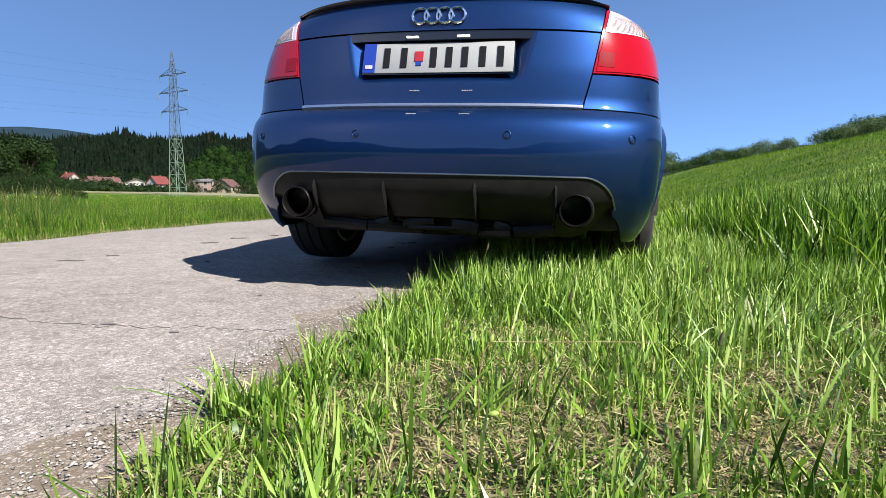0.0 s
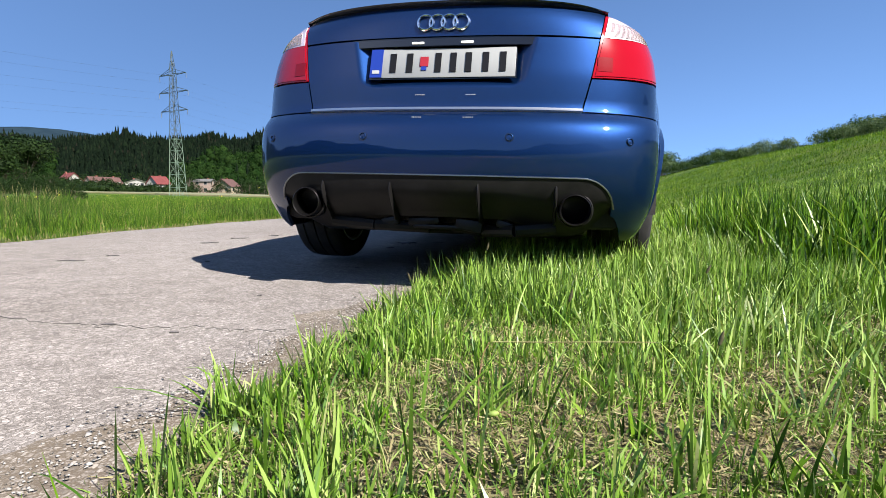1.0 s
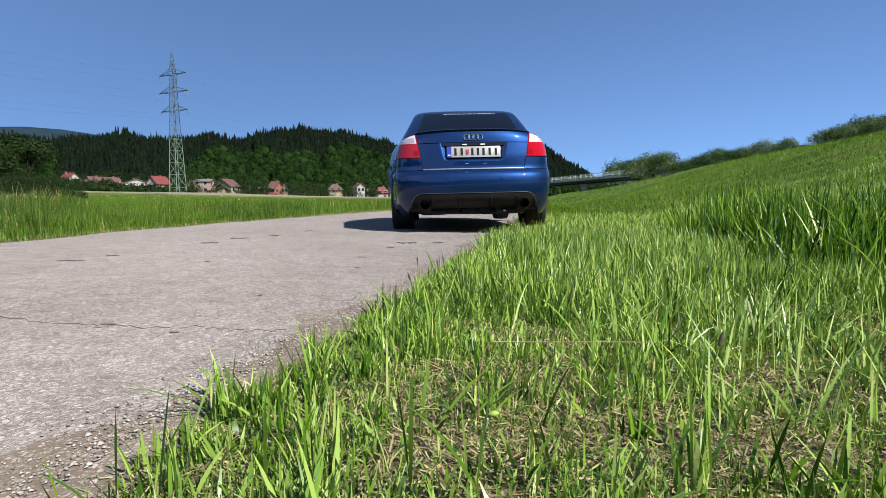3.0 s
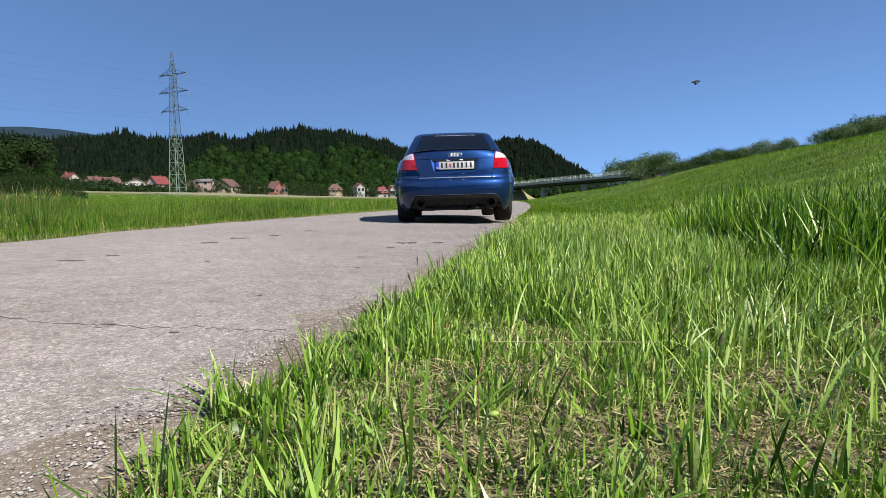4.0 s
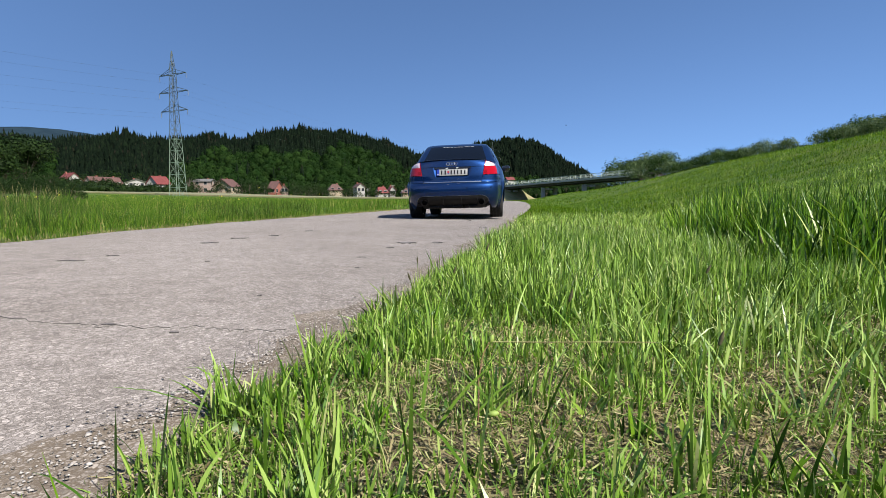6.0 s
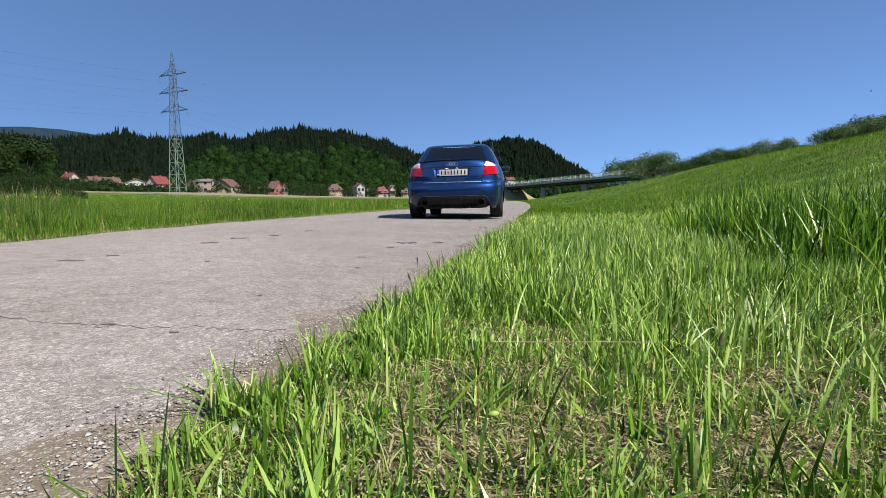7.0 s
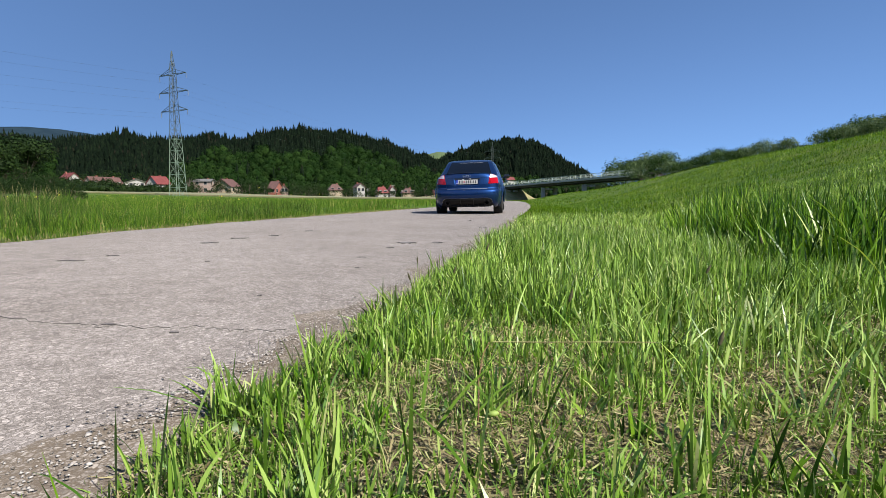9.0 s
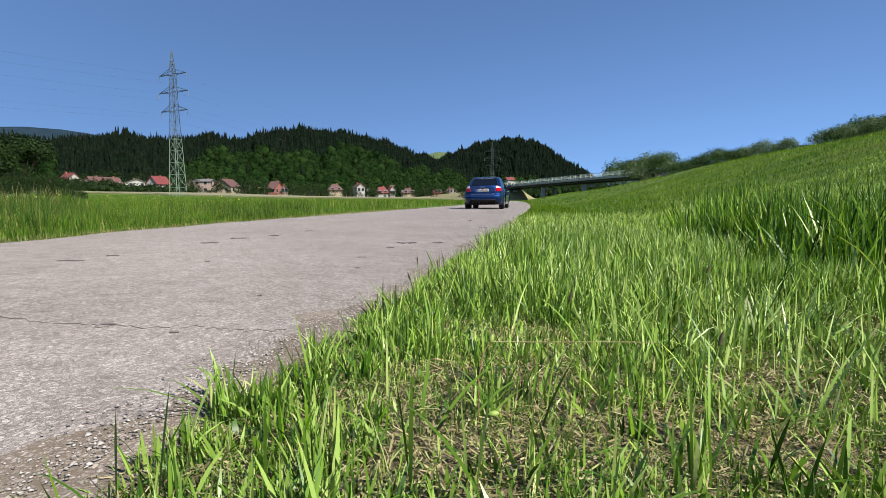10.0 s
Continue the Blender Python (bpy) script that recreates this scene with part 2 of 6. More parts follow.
def lathe(bm, prof, axis="X", seg=40, c=(0, 0, 0), closed=False):
    """Turns a profile of (along, radius) about an axis."""
    rings = []
    for k in range(seg):
        a = 2 * math.pi * k / seg
        ring = []
        for h, r in prof:
            p = (h, r * math.cos(a), r * math.sin(a)) if axis == "X" else ((r * math.cos(a), h, r * math.sin(a)) if axis == "Y" else (r * math.cos(a), r * math.sin(a), h))
            ring.append(bm.verts.new(Vector(p) + Vector(c)))
        rings.append(ring)
    n = len(prof)
    for k in range(seg):
        r0, r1 = rings[k], rings[(k + 1) % seg]
        for i in range(n if closed else n - 1):
            bm.faces.new((r0[i], r0[(i + 1) % n], r1[(i + 1) % n], r1[i]))


def grid(bm, fn, nu, nv):
    """A sheet of nu by nv steps through fn(u, v), u and v from 0 to 1."""
    vs = [[bm.verts.new(fn(i / nu, j / nv)) for j in range(nv + 1)] for i in range(nu + 1)]
    return [bm.faces.new((vs[i][j], vs[i + 1][j], vs[i + 1][j + 1], vs[i][j + 1])) for i in range(nu) for j in range(nv)]


def thick(bm, faces, t, centre=(0, 2.2, 0.6)):
    """Gives a sheet a back at t behind it, on the side of centre, and closes its rim."""
    bmesh.ops.recalc_face_normals(bm, faces=faces)
    c = Vector(centre)
    sign = 1 if sum(f.normal.dot(c - f.calc_center_median()) for f in faces) > 0 else -1
    t = abs(t)
    verts = list({v for f in faces for v in f.verts})
    rim = [e for e in {e for f in faces for e in f.edges} if sum(1 for f in e.link_faces if f in set_of(faces)) == 1]
    back = {}
    for v in verts:
        n = sum((f.normal for f in v.link_faces), Vector())
        back[v] = bm.verts.new(v.co + (n.normalized() if n.length > 1e-9 else Vector()) * sign * t)
    for f in faces:
        bm.faces.new([back[v] for v in reversed(f.verts)])
    for e in rim:
        a, b = e.verts
        bm.faces.new((a, b, back[b], back[a]))


def set_of(faces, kept={}):
    key = id(faces)
    if kept.get("key") != key:
        kept["key"], kept["set"] = key, set(faces)
    return kept["set"]


# ---- lie of the land ----
R_Y = [-6, -1, 0.8, 2.2, 3.7, 6.95, 10.8, 17.6, 30, 48.8, 80, 132, 200]
R_X = [-1.7, -0.75, -0.42, -0.1, 0.2, 0.85, 1.53, 2.8, 5.0, 8.0, 12.5, 18.5, 18.0]
L_Y = [-6, -1, 4, 8, 11.2, 16.7, 23, 30, 48, 80, 132, 200]
L_X = [-5.0, -4.1, -3.5, -3.3, -2.9, -2.25, -1.5, -0.5, 3.0, 7.9, 14.2, 13.6]


def road_right(y):
    return np.interp(y, R_Y, R_X)


def road_left(y):
    return np.interp(y, L_Y, L_X)


def road_z(y):
    return np.interp(y, [6, 25], [0, -0.105])


def smooth01(v):
    v = np.clip(v, 0, 1)
    return v * v * (3 - 2 * v)


AZ = radians(9.2)


def dyke_u(x, y):
    """Distance to the right of the line along which the dyke runs."""
    return x * math.cos(AZ) - y * math.sin(AZ)


def lump(x, y):
    return 0.5 * np.sin(x * 2.3 + 1.7 * np.sin(y * 1.1)) * np.sin(y * 2.9 + 1.3 * np.sin(x * 1.7)) + 0.5 * np.sin(x * 5.1 + y * 3.3) * np.sin(y * 4.7 - x * 2.2)


def ground_z(x, y):
    x, y = np.asarray(x, float), np.asarray(y, float)
    base = road_z(y)
    dr, dl = x - road_right(y), road_left(y) - x
    off = np.maximum(dr, dl)
    verge = smooth01(off / 0.5) * (0.012 + 0.022 * lump(x, y)) - smooth01((0.15 - off) / 0.3) * 0.05
    u = dyke_u(x, y) + 3.6 * smooth01((y - 60) / 70)
    t = np.clip((u - 2.2) / 13.5, 0, 1)
    rise = 3.42 * (t + 0.05 * np.sin(2 * math.pi * (t - 0.5)))
    top = np.clip((u - 18.5) / 12, 0, 1)
    rise = rise - 3.2 * smooth01(top)
    fade = (1 - 0.35 * smooth01((y - 22) / 95)) * (1 - smooth01((y - 240) / 90))
    back = smooth01((y + 200) / 150)
    out = (0.9 + 1.4 * smooth01((-x - 20) / 70)) * smooth01((np.hypot(x, y) - 70) / 120) * smooth01(dl / 25) * smooth01((y + 30) / 60)
    out = out + 3.2 * smooth01((np.hypot(x, y) - 175) / 45) * smooth01((-x - 95) / 40)
    return base + verge + out + np.where(u > 2.2, rise * fade * back * (1 + 0.02 * np.sin(y * 0.21)), 0) + 0.05 * smooth01((u - 3) / 4) * lump(x * 0.4, y * 0.4)


def spread(limit, fine, growth, reach):
    out, v, step = [0.0], 0.0, fine
    while v < reach:
        v += step
        if v > limit:
            step *= growth
        out.append(v)
    return out


def build_ground():
    xs = spread(9, 0.12, 1.11, 4200)
    xs = np.array(sorted([-v for v in xs[1:]] + xs))
    ys = np.array(sorted([-v for v in spread(2, 0.3, 1.25, 4200)[1:]] + spread(12, 0.12, 1.06, 4300)))
    X, Y = np.meshgrid(xs, ys, indexing="ij")
    Z = ground_z(X, Y)
    nx, ny = X.shape
    idx = np.arange(nx * ny).reshape(nx, ny)
    quads = np.stack([idx[:-1, :-1], idx[1:, :-1], idx[1:, 1:], idx[:-1, 1:]], -1).reshape(-1, 4)
    g = raw("ground", np.stack([X, Y, Z], -1).reshape(-1, 3), quads, mat=SOIL, smooth=True)
    tagged(g, "grassy verge soil, meadow and sloping river dyke", "ground", kind="structure")


def build_road():
    rng = np.random.default_rng(3)
    ys = np.concatenate([np.arange(-6, 12, 0.05), np.arange(12, 40, 0.4), np.arange(40, 201, 2.0)])
    L = road_left(ys) + 0.05 * np.sin(ys * 3.1) + rng.normal(0, 0.015, len(ys))
    R = road_right(ys) + 0.04 * np.sin(ys * 2.3 + 1) + rng.normal(0, 0.02, len(ys))
    n = 15
    f = np.concatenate([[0, 0.004], np.linspace(0.02, 0.98, n - 4), [0.996, 1.0]])
    X = L[:, None] + (R - L)[:, None] * f[None]
    crown = 0.018 * (1 - (2 * f - 1) ** 2)
    Z = road_z(ys)[:, None] + crown[None] - 0.018
    Z[:, 0] -= 0.05
    Z[:, -1] -= 0.05
    Yg = np.repeat(ys[:, None], n, 1)
    idx = np.arange(len(ys) * n).reshape(len(ys), n)
    q = np.stack([idx[:-1, :-1], idx[:-1, 1:], idx[1:, 1:], idx[1:, :-1]], -1).reshape(-1, 4)
    r = raw("road", np.stack([X, Yg, Z + 0.012], -1).reshape(-1, 3), q, mat=ASPHALT, smooth=True)
    tagged(r, "worn pale grey asphalt lane with crumbling edge", "road", kind="structure")


# ---- the car ----
class Shell:
    """A body skin: plan outlines stacked over z. a: 0 middle of the tail, 1 rear corner, 2 front corner, 3 middle of the nose."""

    def __init__(self, z, tail, wr, w, nose, b=0.33, bf=0.5, n=2.6):
        self.b, self.bf, self.n = b, bf, n
        self.z = np.linspace(z[0], z[-1], 600)
        self.tail, self.wr, self.w, self.nose = (self.eased(np.interp(self.z, z, v)) for v in (tail, wr, w, nose))

    def eased(self, v, reach=0.014):
        """Rounds the kinks of a profile, its ends kept."""
        k = int(3 * reach / (self.z[1] - self.z[0]))
        bell = np.exp(-0.5 * (np.arange(-k, k + 1) * (self.z[1] - self.z[0]) / reach) ** 2)
        return np.convolve(np.pad(v, k, "reflect", reflect_type="odd"), bell / bell.sum(), "valid")

    def at(self, a, z):
        s, a = (1 if a >= 0 else -1), abs(a)
        wr, w = np.interp(z, self.z, self.wr), np.interp(z, self.z, self.w)
        yr, yf = np.interp(z, self.z, self.tail), np.interp(z, self.z, self.nose)
        k = 2 / self.n
        if a <= 1:
            th = a * math.pi / 2
            return Vector((s * wr * math.sin(th) ** k, yr + self.b * (1 - max(0, math.cos(th)) ** k), z))
        y0, y1 = yr + self.b, yf - self.bf
        if a <= 2:
            y = y0 + (y1 - y0) * (a - 1)
            return Vector((s * (wr + (w - wr) * float(smooth01((y - y0) / 0.45))), y, z))
        th = (3 - a) * math.pi / 2
        return Vector((s * w * max(0, math.sin(th)) ** k, yf - self.bf * (1 - max(0, math.cos(th)) ** k), z))

    def a_of(self, x, z):
        wr = np.interp(z, self.z, self.wr)
        v = min(1.0, abs(x) / wr) ** (self.n / 2)
        return math.copysign(math.asin(v) / (math.pi / 2), x)

    def xz(self, x, z, out=0.0):
        a = self.a_of(x, z)
        p = self.at(a, z)
        return p + self.normal(a, z) * out if out else p

    def normal(self, a, z):
        e = 0.01
        d1 = self.at(a + e, z) - self.at(a - e, z)
        d2 = self.at(a, z + 0.006) - self.at(a, z - 0.006)
        return d1.cross(d2).normalized()


BODY = Shell(
    [0.17, 0.22, 0.30, 0.36, 0.42, 0.48, 0.54, 0.58, 0.605, 0.622, 0.636, 0.70, 0.76, 0.85, 0.92, 0.96, 0.985, 1.03],
    [0.17, 0.11, 0.05, 0.02, 0.006, 0.0, 0.003, 0.013, 0.029, 0.050, 0.072, 0.075, 0.079, 0.095, 0.106, 0.114, 0.122, 0.145],
    [0.712, 0.745, 0.767, 0.774, 0.777, 0.778, 0.778, 0.778, 0.777, 0.776, 0.776, 0.774, 0.770, 0.757, 0.732, 0.70, 0.662, 0.62],
    [0.82, 0.84, 0.86, 0.87, 0.876, 0.88, 0.882, 0.883, 0.883, 0.882, 0.881, 0.876, 0.868, 0.845, 0.81, 0.77, 0.71, 0.68],
    [4.42, 4.47, 4.52, 4.54, 4.548, 4.54, 4.53, 4.52, 4.51, 4.50, 4.48, 4.40, 4.27, 3.98, 3.72, 3.58, 3.45, 3.40])
CABIN = Shell(
    [0.95, 1.0, 1.1, 1.2, 1.3, 1.34, 1.37, 1.395, 1.41, 1.419],
    [0.60, 0.66, 0.80, 0.94, 1.09, 1.16, 1.235, 1.34, 1.47, 1.68],
    [0.75, 0.735, 0.69, 0.65, 0.61, 0.595, 0.572, 0.525, 0.44, 0.26],
    [0.80, 0.785, 0.745, 0.70, 0.65, 0.625, 0.595, 0.54, 0.46, 0.30],
    [3.46, 3.30, 3.04, 2.80, 2.56, 2.46, 2.36, 2.25, 2.12, 1.95], b=0.22, bf=0.35, n=3.2)
AXLE, BASE, TYRE_R = 0.95, 2.65, 0.322


def crown(u):
    return 0.013 * (1 - u * u)


def lid_x(z):
    return float(np.interp(z, [0.636, 0.75, 0.985], [0.487, 0.514, 0.556]))


def skin(bm, x0, x1, z0, z1, nx, nz, out=0.0, t=0.012, shell=BODY):
    """A panel between the edges x0(z) and x1(z)."""
    def fn(u, v):
        z = z0 + (z1 - z0) * v
        return shell.xz(x0(z) + (x1(z) - x0(z)) * u, z, out)
    f = grid(bm, fn, nx, nz)
    if t:
        thick(bm, f, -t)


def diffuser_top(x):
    k = max(0.0, (abs(x) - 0.50) / 0.112)
    return 0.295 + 0.112 * math.sqrt(max(0.0, 1 - k * k))


def arch_z(y, r=0.365):
    z = 0.2
    for yc in (AXLE, AXLE + BASE):
        d = r * r - (y - yc) ** 2
        if d > 0:
            z = max(z, TYRE_R + math.sqrt(d) - 0.01)
    return z


def build_wheel(x, y, car):
    side = 1 if x > 0 else -1
    w = empty("wheel", pose(x, y, TYRE_R))
    w.parent = car
    bm = bmesh.new()
    prof = [(-0.095, 0.228), (-0.112, 0.25), (-0.117, 0.285), (-0.108, 0.308), (-0.095, 0.317), (-0.062, 0.321), (-0.060, 0.313), (-0.052, 0.313), (-0.050, 0.322), (-0.004, 0.322), (-0.003, 0.313), (0.003, 0.313), (0.004, 0.322), (0.050, 0.322), (0.052, 0.313), (0.060, 0.313), (0.062, 0.321), (0.095, 0.317), (0.108, 0.308), (0.117, 0.285), (0.112, 0.25), (0.095, 0.228)]
    lathe(bm, prof, "X", 56, closed=True)
    part("tyre", bm, RUBBER, w, "black rubber tyre with tread grooves")
    bm = bmesh.new()
    lathe(bm, [(-0.10, 0.232), (-0.10, 0.22), (0.02 * side, 0.205), (0.10, 0.22), (0.10, 0.232)], "X", 48)
    for k in range(5):
        a = 2 * math.pi * k / 5
        for da in (-0.13, 0.13):
            c, s_ = math.cos(a + da), math.sin(a + da)
            rod(bm, (0.075 * side, 0.05 * math.cos(a), 0.05 * math.sin(a)), (0.085 * side, 0.222 * c, 0.222 * s_), 0.02, 6, 0.015)
    lathe(bm, [(0.06 * side, 0.0), (0.095 * side, 0.02), (0.09 * side, 0.06), (0.05 * side, 0.07)], "X", 24)
    part("rim", bm, ALLOY, w, "five-spoke silver alloy rim")
    bm = bmesh.new()
    lathe(bm, [(0.02 * side, 0.03), (0.02 * side, 0.15), (-0.005 * side, 0.15), (-0.005 * side, 0.03)], "X", 32, closed=True)
    part("brake_disc", bm, STEEL_DARK, w)
    # Added dark disc that blocks the bright view through the rim.
    bm = bmesh.new()
    lathe(bm, [(-0.075 * side, 0.0), (-0.075 * side, 0.21), (-0.085 * side, 0.228), (-0.07 * side, 0.228), (-0.065 * side, 0.0)], "X", 32)
    part("rim_backing", bm, UNDER, w)
    return w


def build_car():
    car = empty("saloon_car")
    tagged(car, "dark blue metallic saloon car driving off along the lane", "car")
    # dark inner skin behind the panel gaps, with the deck and the floor pan
    bm = bmesh.new()
    A = [i / 24 for i in range(-72, 73)]
    zs = [0.36, 0.45, 0.54, 0.62, 0.70, 0.80, 0.90, 0.96, 0.978]
    rows = []
    for z in zs:
        rows.append([bm.verts.new(BODY.at(a, z) + Vector((0, 0.10, 0)) if abs(a) < 0.62 and 0.69 < z < 0.91 else BODY.at(a, z) - BODY.normal(a, z) * 0.02 if abs(a) < 2.9 else BODY.at(a, z)) for a in A[:-1]])
    n = len(rows[0])
    for r0, r1 in zip(rows, rows[1:]):
        for i in range(n):
            q = [r0[i], r0[(i + 1) % n], r1[(i + 1) % n], r1[i]]
            c = sum((v.co for v in q), Vector()) / 4
            if not (abs(c.x) > 0.5 and c.z < arch_z(c.y)):
                bm.faces.new(q)
    bm.faces.new(rows[-1])
    part("inner_shell", bm, UNDER, car)
    bm = bmesh.new()
    box(bm, (0, 2.4, 0.27), (1.14, 3.6, 0.16), 0.03)
    box(bm, (0, 0.52, 0.30), (1.30, 0.62, 0.14), 0.03)
    box(bm, (0, 0.40, 0.24), (0.84, 0.34, 0.09), 0.03)
    rod(bm, (0.05, 0.62, 0.20), (0.05, 0.62, 0.30), 0.30, 20)
    part("floor_pan", bm, UNDER, car, "dark dirty underbody")
    for sx in (-1, 1):
        bm = bmesh.new()
        box(bm, (sx * 0.40, 0.48, 0.265), (0.30, 0.46, 0.15), 0.05)
        rod(bm, (sx * 0.36, 0.7, 0.27), (sx * 0.2, 1.6, 0.26), 0.035, 10)
        part("silencer", bm, STEEL_DARK, car)
    bm = bmesh.new()
    rod(bm, (-0.66, AXLE, 0.30), (0.66, AXLE, 0.30), 0.035, 10)
    box(bm, (0, AXLE, 0.31), (0.36, 0.32, 0.18), 0.05)
    part("rear_axle", bm, UNDER, car)

    # painted panels
    bm = bmesh.new()
    cols = 320
    steps = [j / 26 for j in range(20)] + [0.78, 0.82, 0.86, 0.90, 0.93, 0.955, 0.975, 0.99, 1.0]

    def under_edge(x):
        x = abs(x)
        if x < 0.611:
            return diffuser_top(x) - 0.018
        return 0.283 - 0.093 * float(smooth01((x - 0.611) / 0.10))
    vs = []
    for i in range(cols + 1):
        a = -1.055 + 2.11 * i / cols
        lo = under_edge(BODY.at(a, 0.32).x)
        vs.append([bm.verts.new(BODY.at(a, lo + (0.628 - lo) * k)) for k in steps])
    fs = [bm.faces.new((vs[i][j], vs[i + 1][j], vs[i + 1][j + 1], vs[i][j + 1])) for i in range(cols) for j in range(len(steps) - 1)]
    thick(bm, fs, -0.014)
    bumper = part("rear_bumper", bm, PAINT, car, "blue painted rear bumper with parking sensors", angle=0.9)

    bm = bmesh.new()
    def lid_top(u, v):
        z = 0.895 + (0.994 + crown(2 * u - 1) - 0.895) * v
        return BODY.xz(lid_x(min(z, 0.985)) * (2 * u - 1), z)
    thick(bm, grid(bm, lid_top, 40, 10), -0.012)
    part("boot_lid_top", bm, PAINT, car, angle=0.9)
    ZB, ZT = 0.712, 0.888
    rec = lambda z: float(np.interp(z, [ZB, ZT], [0.295, 0.335]))
    bm = bmesh.new()
    skin(bm, lambda z: -lid_x(z), lid_x, 0.641, ZB, 48, 6, t=0.0)
    skin(bm, lambda z: -lid_x(z), lambda z: -rec(z), ZB, ZT, 10, 10, t=0.0)
    skin(bm, rec, lid_x, ZB, ZT, 10, 10, t=0.0)

    def pan(u, v):
        z = ZB + (ZT - ZB) * v
        x = rec(z) * (2 * u - 1)
        sx, sz, R = rec(z) - abs(x), 1.5 * (z - ZB), 0.06
        d = R - math.hypot(R - sx, R - sz) if sx < R and sz < R else min(sx, sz)
        v = max(0.0, min(1.0, d / 0.085))
        f = v * v / 0.4 if v < 0.2 else v - 0.1 if v < 0.8 else 0.8 - (1 - v) ** 2 / 0.4
        return BODY.xz(x, z) + Vector((0, 0.052 * f, 0))
    grid(bm, pan, 110, 44)
    bmesh.ops.remove_doubles(bm, verts=bm.verts, dist=0.0012)
    boot = part("boot_lid", bm, PAINT, car, "blue boot lid with plate recess", angle=0.9)
    # Black strip laid in as the shade under the lid's overhang.
    bm = bmesh.new()
    skin(bm, lambda z: -0.336, lambda z: 0.336, 0.864, 0.893, 20, 2, out=-0.005, t=0.03)
    part("overhang_shade_strip", bm, GLOSS_BLACK, boot)
    for sx in (-0.088, 0.088):
        bm = bmesh.new()
        box(bm, BODY.xz(sx, 0.8735, -0.003), (0.044, 0.008, 0.007), 0.002)
        part("plate_lamp", bm, GLOW, boot, "lit white number plate lamp")
    bm = bmesh.new()
    skin(bm, lambda z: -0.489, lambda z: 0.489, 0.628, 0.6390, 40, 2, out=0.009, t=0.012)
    part("boot_trim_strip", bm, material("brushed_strip", (0.75, 0.75, 0.74), 0.34, 1.0)[0], boot, "thin bright metal strip")

    # lip spoiler on the lid's edge
    bm = bmesh.new()
    rings = []
    for i in range(49):
        u = i / 24 - 1
        x = 0.568 * u
        p = BODY.xz(max(-0.556, min(0.556, x)), 0.992 + crown(max(-1, min(1, u))))
        k = 1 - 0.55 * abs(u) ** 8
        h = 0.019 * k
        rings.append([bm.verts.new(Vector((x, p.y + dy, p.z + dz))) for dy, dz in ((0.012, -0.004), (-0.014 * k, h * 0.55), (-0.018 * k, h * 0.8), (-0.010 * k, h), (0.03, h * 0.75), (0.07, h * 0.2), (0.07, -0.004))])
    for r0, r1 in zip(rings, rings[1:]):
        for i in range(7):
            bm.faces.new((r0[i], r0[(i + 1) % 7], r1[(i + 1) % 7], r1[i]))
    bm.faces.new(rings[0])
    bm.faces.new(rings[-1])
    part("lip_spoiler", bm, GLOSS_BLACK, car, "slim black boot lip spoiler")

    # body sides with wheel arches, shoulder and bonnet
    for s in (-1, 1):
        bm = bmesh.new()
        ny, nz = 150, 16

        def side(u, v):
            a = 1.06 + (2.0 - 1.06) * u
            y = BODY.at(a, 0.5).y
            lo = arch_z(y)
            z = lo + (0.978 - lo) * v
            return BODY.at(s * a, z)
        f = grid(bm, side, ny, nz)
        thick(bm, f, -0.012)
        part("body_side", bm, PAINT, car, angle=0.9)
        bm = bmesh.new()
        f = grid(bm, lambda u, v: BODY.at(s * (BODY.a_of(lid_x(0.75 - 0.11 * (1 - v)) + 0.004, 0.64 + 0.108 * v) * (1 - u) + 1.06 * u), 0.634 + v * (0.112 + 0.012 * u)), 30, 5)
        thick(bm, f, -0.012)
        part("rear_quarter", bm, PAINT, car, angle=0.9)
        bm = bmesh.new()
        f = grid(bm, lambda u, v: BODY.at(s * (0.904 + 0.156 * u), 0.757 + 0.012 * u + v * (0.221 - 0.012 * u)), 8, 12)
        thick(bm, f, -0.012)
        part("rear_wing", bm, PAINT, car, angle=0.9)
        for yc in (AXLE, AXLE + BASE):
            bm = bmesh.new()
            rings = []
            for k in range(31):
                th = radians(-8 + 196 * k / 30)
                y, z = yc + 0.372 * math.cos(th), TYRE_R - 0.01 + 0.372 * math.sin(th)
                wr_, w_ = np.interp(z, BODY.z, BODY.wr), np.interp(z, BODY.z, BODY.w)
                x = s * (wr_ + (w_ - wr_) * float(smooth01((y - np.interp(z, BODY.z, BODY.tail) - BODY.b) / 0.45)) + 0.002)
                rr = [(0.0, 0.0), (0.006, 0.01), (0.005, 0.025), (-0.02, 0.05), (-0.05, 0.02)]
                rings.append([bm.verts.new((x + s * dx, y + (dr - 0.01) * math.cos(th), z + (dr - 0.01) * math.sin(th))) for dx, dr in rr])
            for r0, r1 in zip(rings, rings[1:]):
                for i in range(5):
                    bm.faces.new((r0[i], r0[(i + 1) % 5], r1[(i + 1) % 5], r1[i]))
            part("arch_lip", bm, PAINT, car)
            bm = bmesh.new()
            rings = []
            for k in range(25):
                th = radians(-4 + 188 * k / 24)
                y, z = yc + 0.36 * math.cos(th), TYRE_R - 0.01 + 0.36 * math.sin(th)
                rings.append([bm.verts.new((s * xx, y, z)) for xx in (0.58, 0.84)])
            for r0, r1 in zip(rings, rings[1:]):
                bm.faces.new((r0[0], r0[1], r1[1], r1[0]))
            part("wheel_housing", bm, UNDER, car)
    bm = bmesh.new()
    zs = [0.21, 0.3, 0.4, 0.5, 0.6, 0.7, 0.78, 0.86, 0.92, 0.96, 0.984]
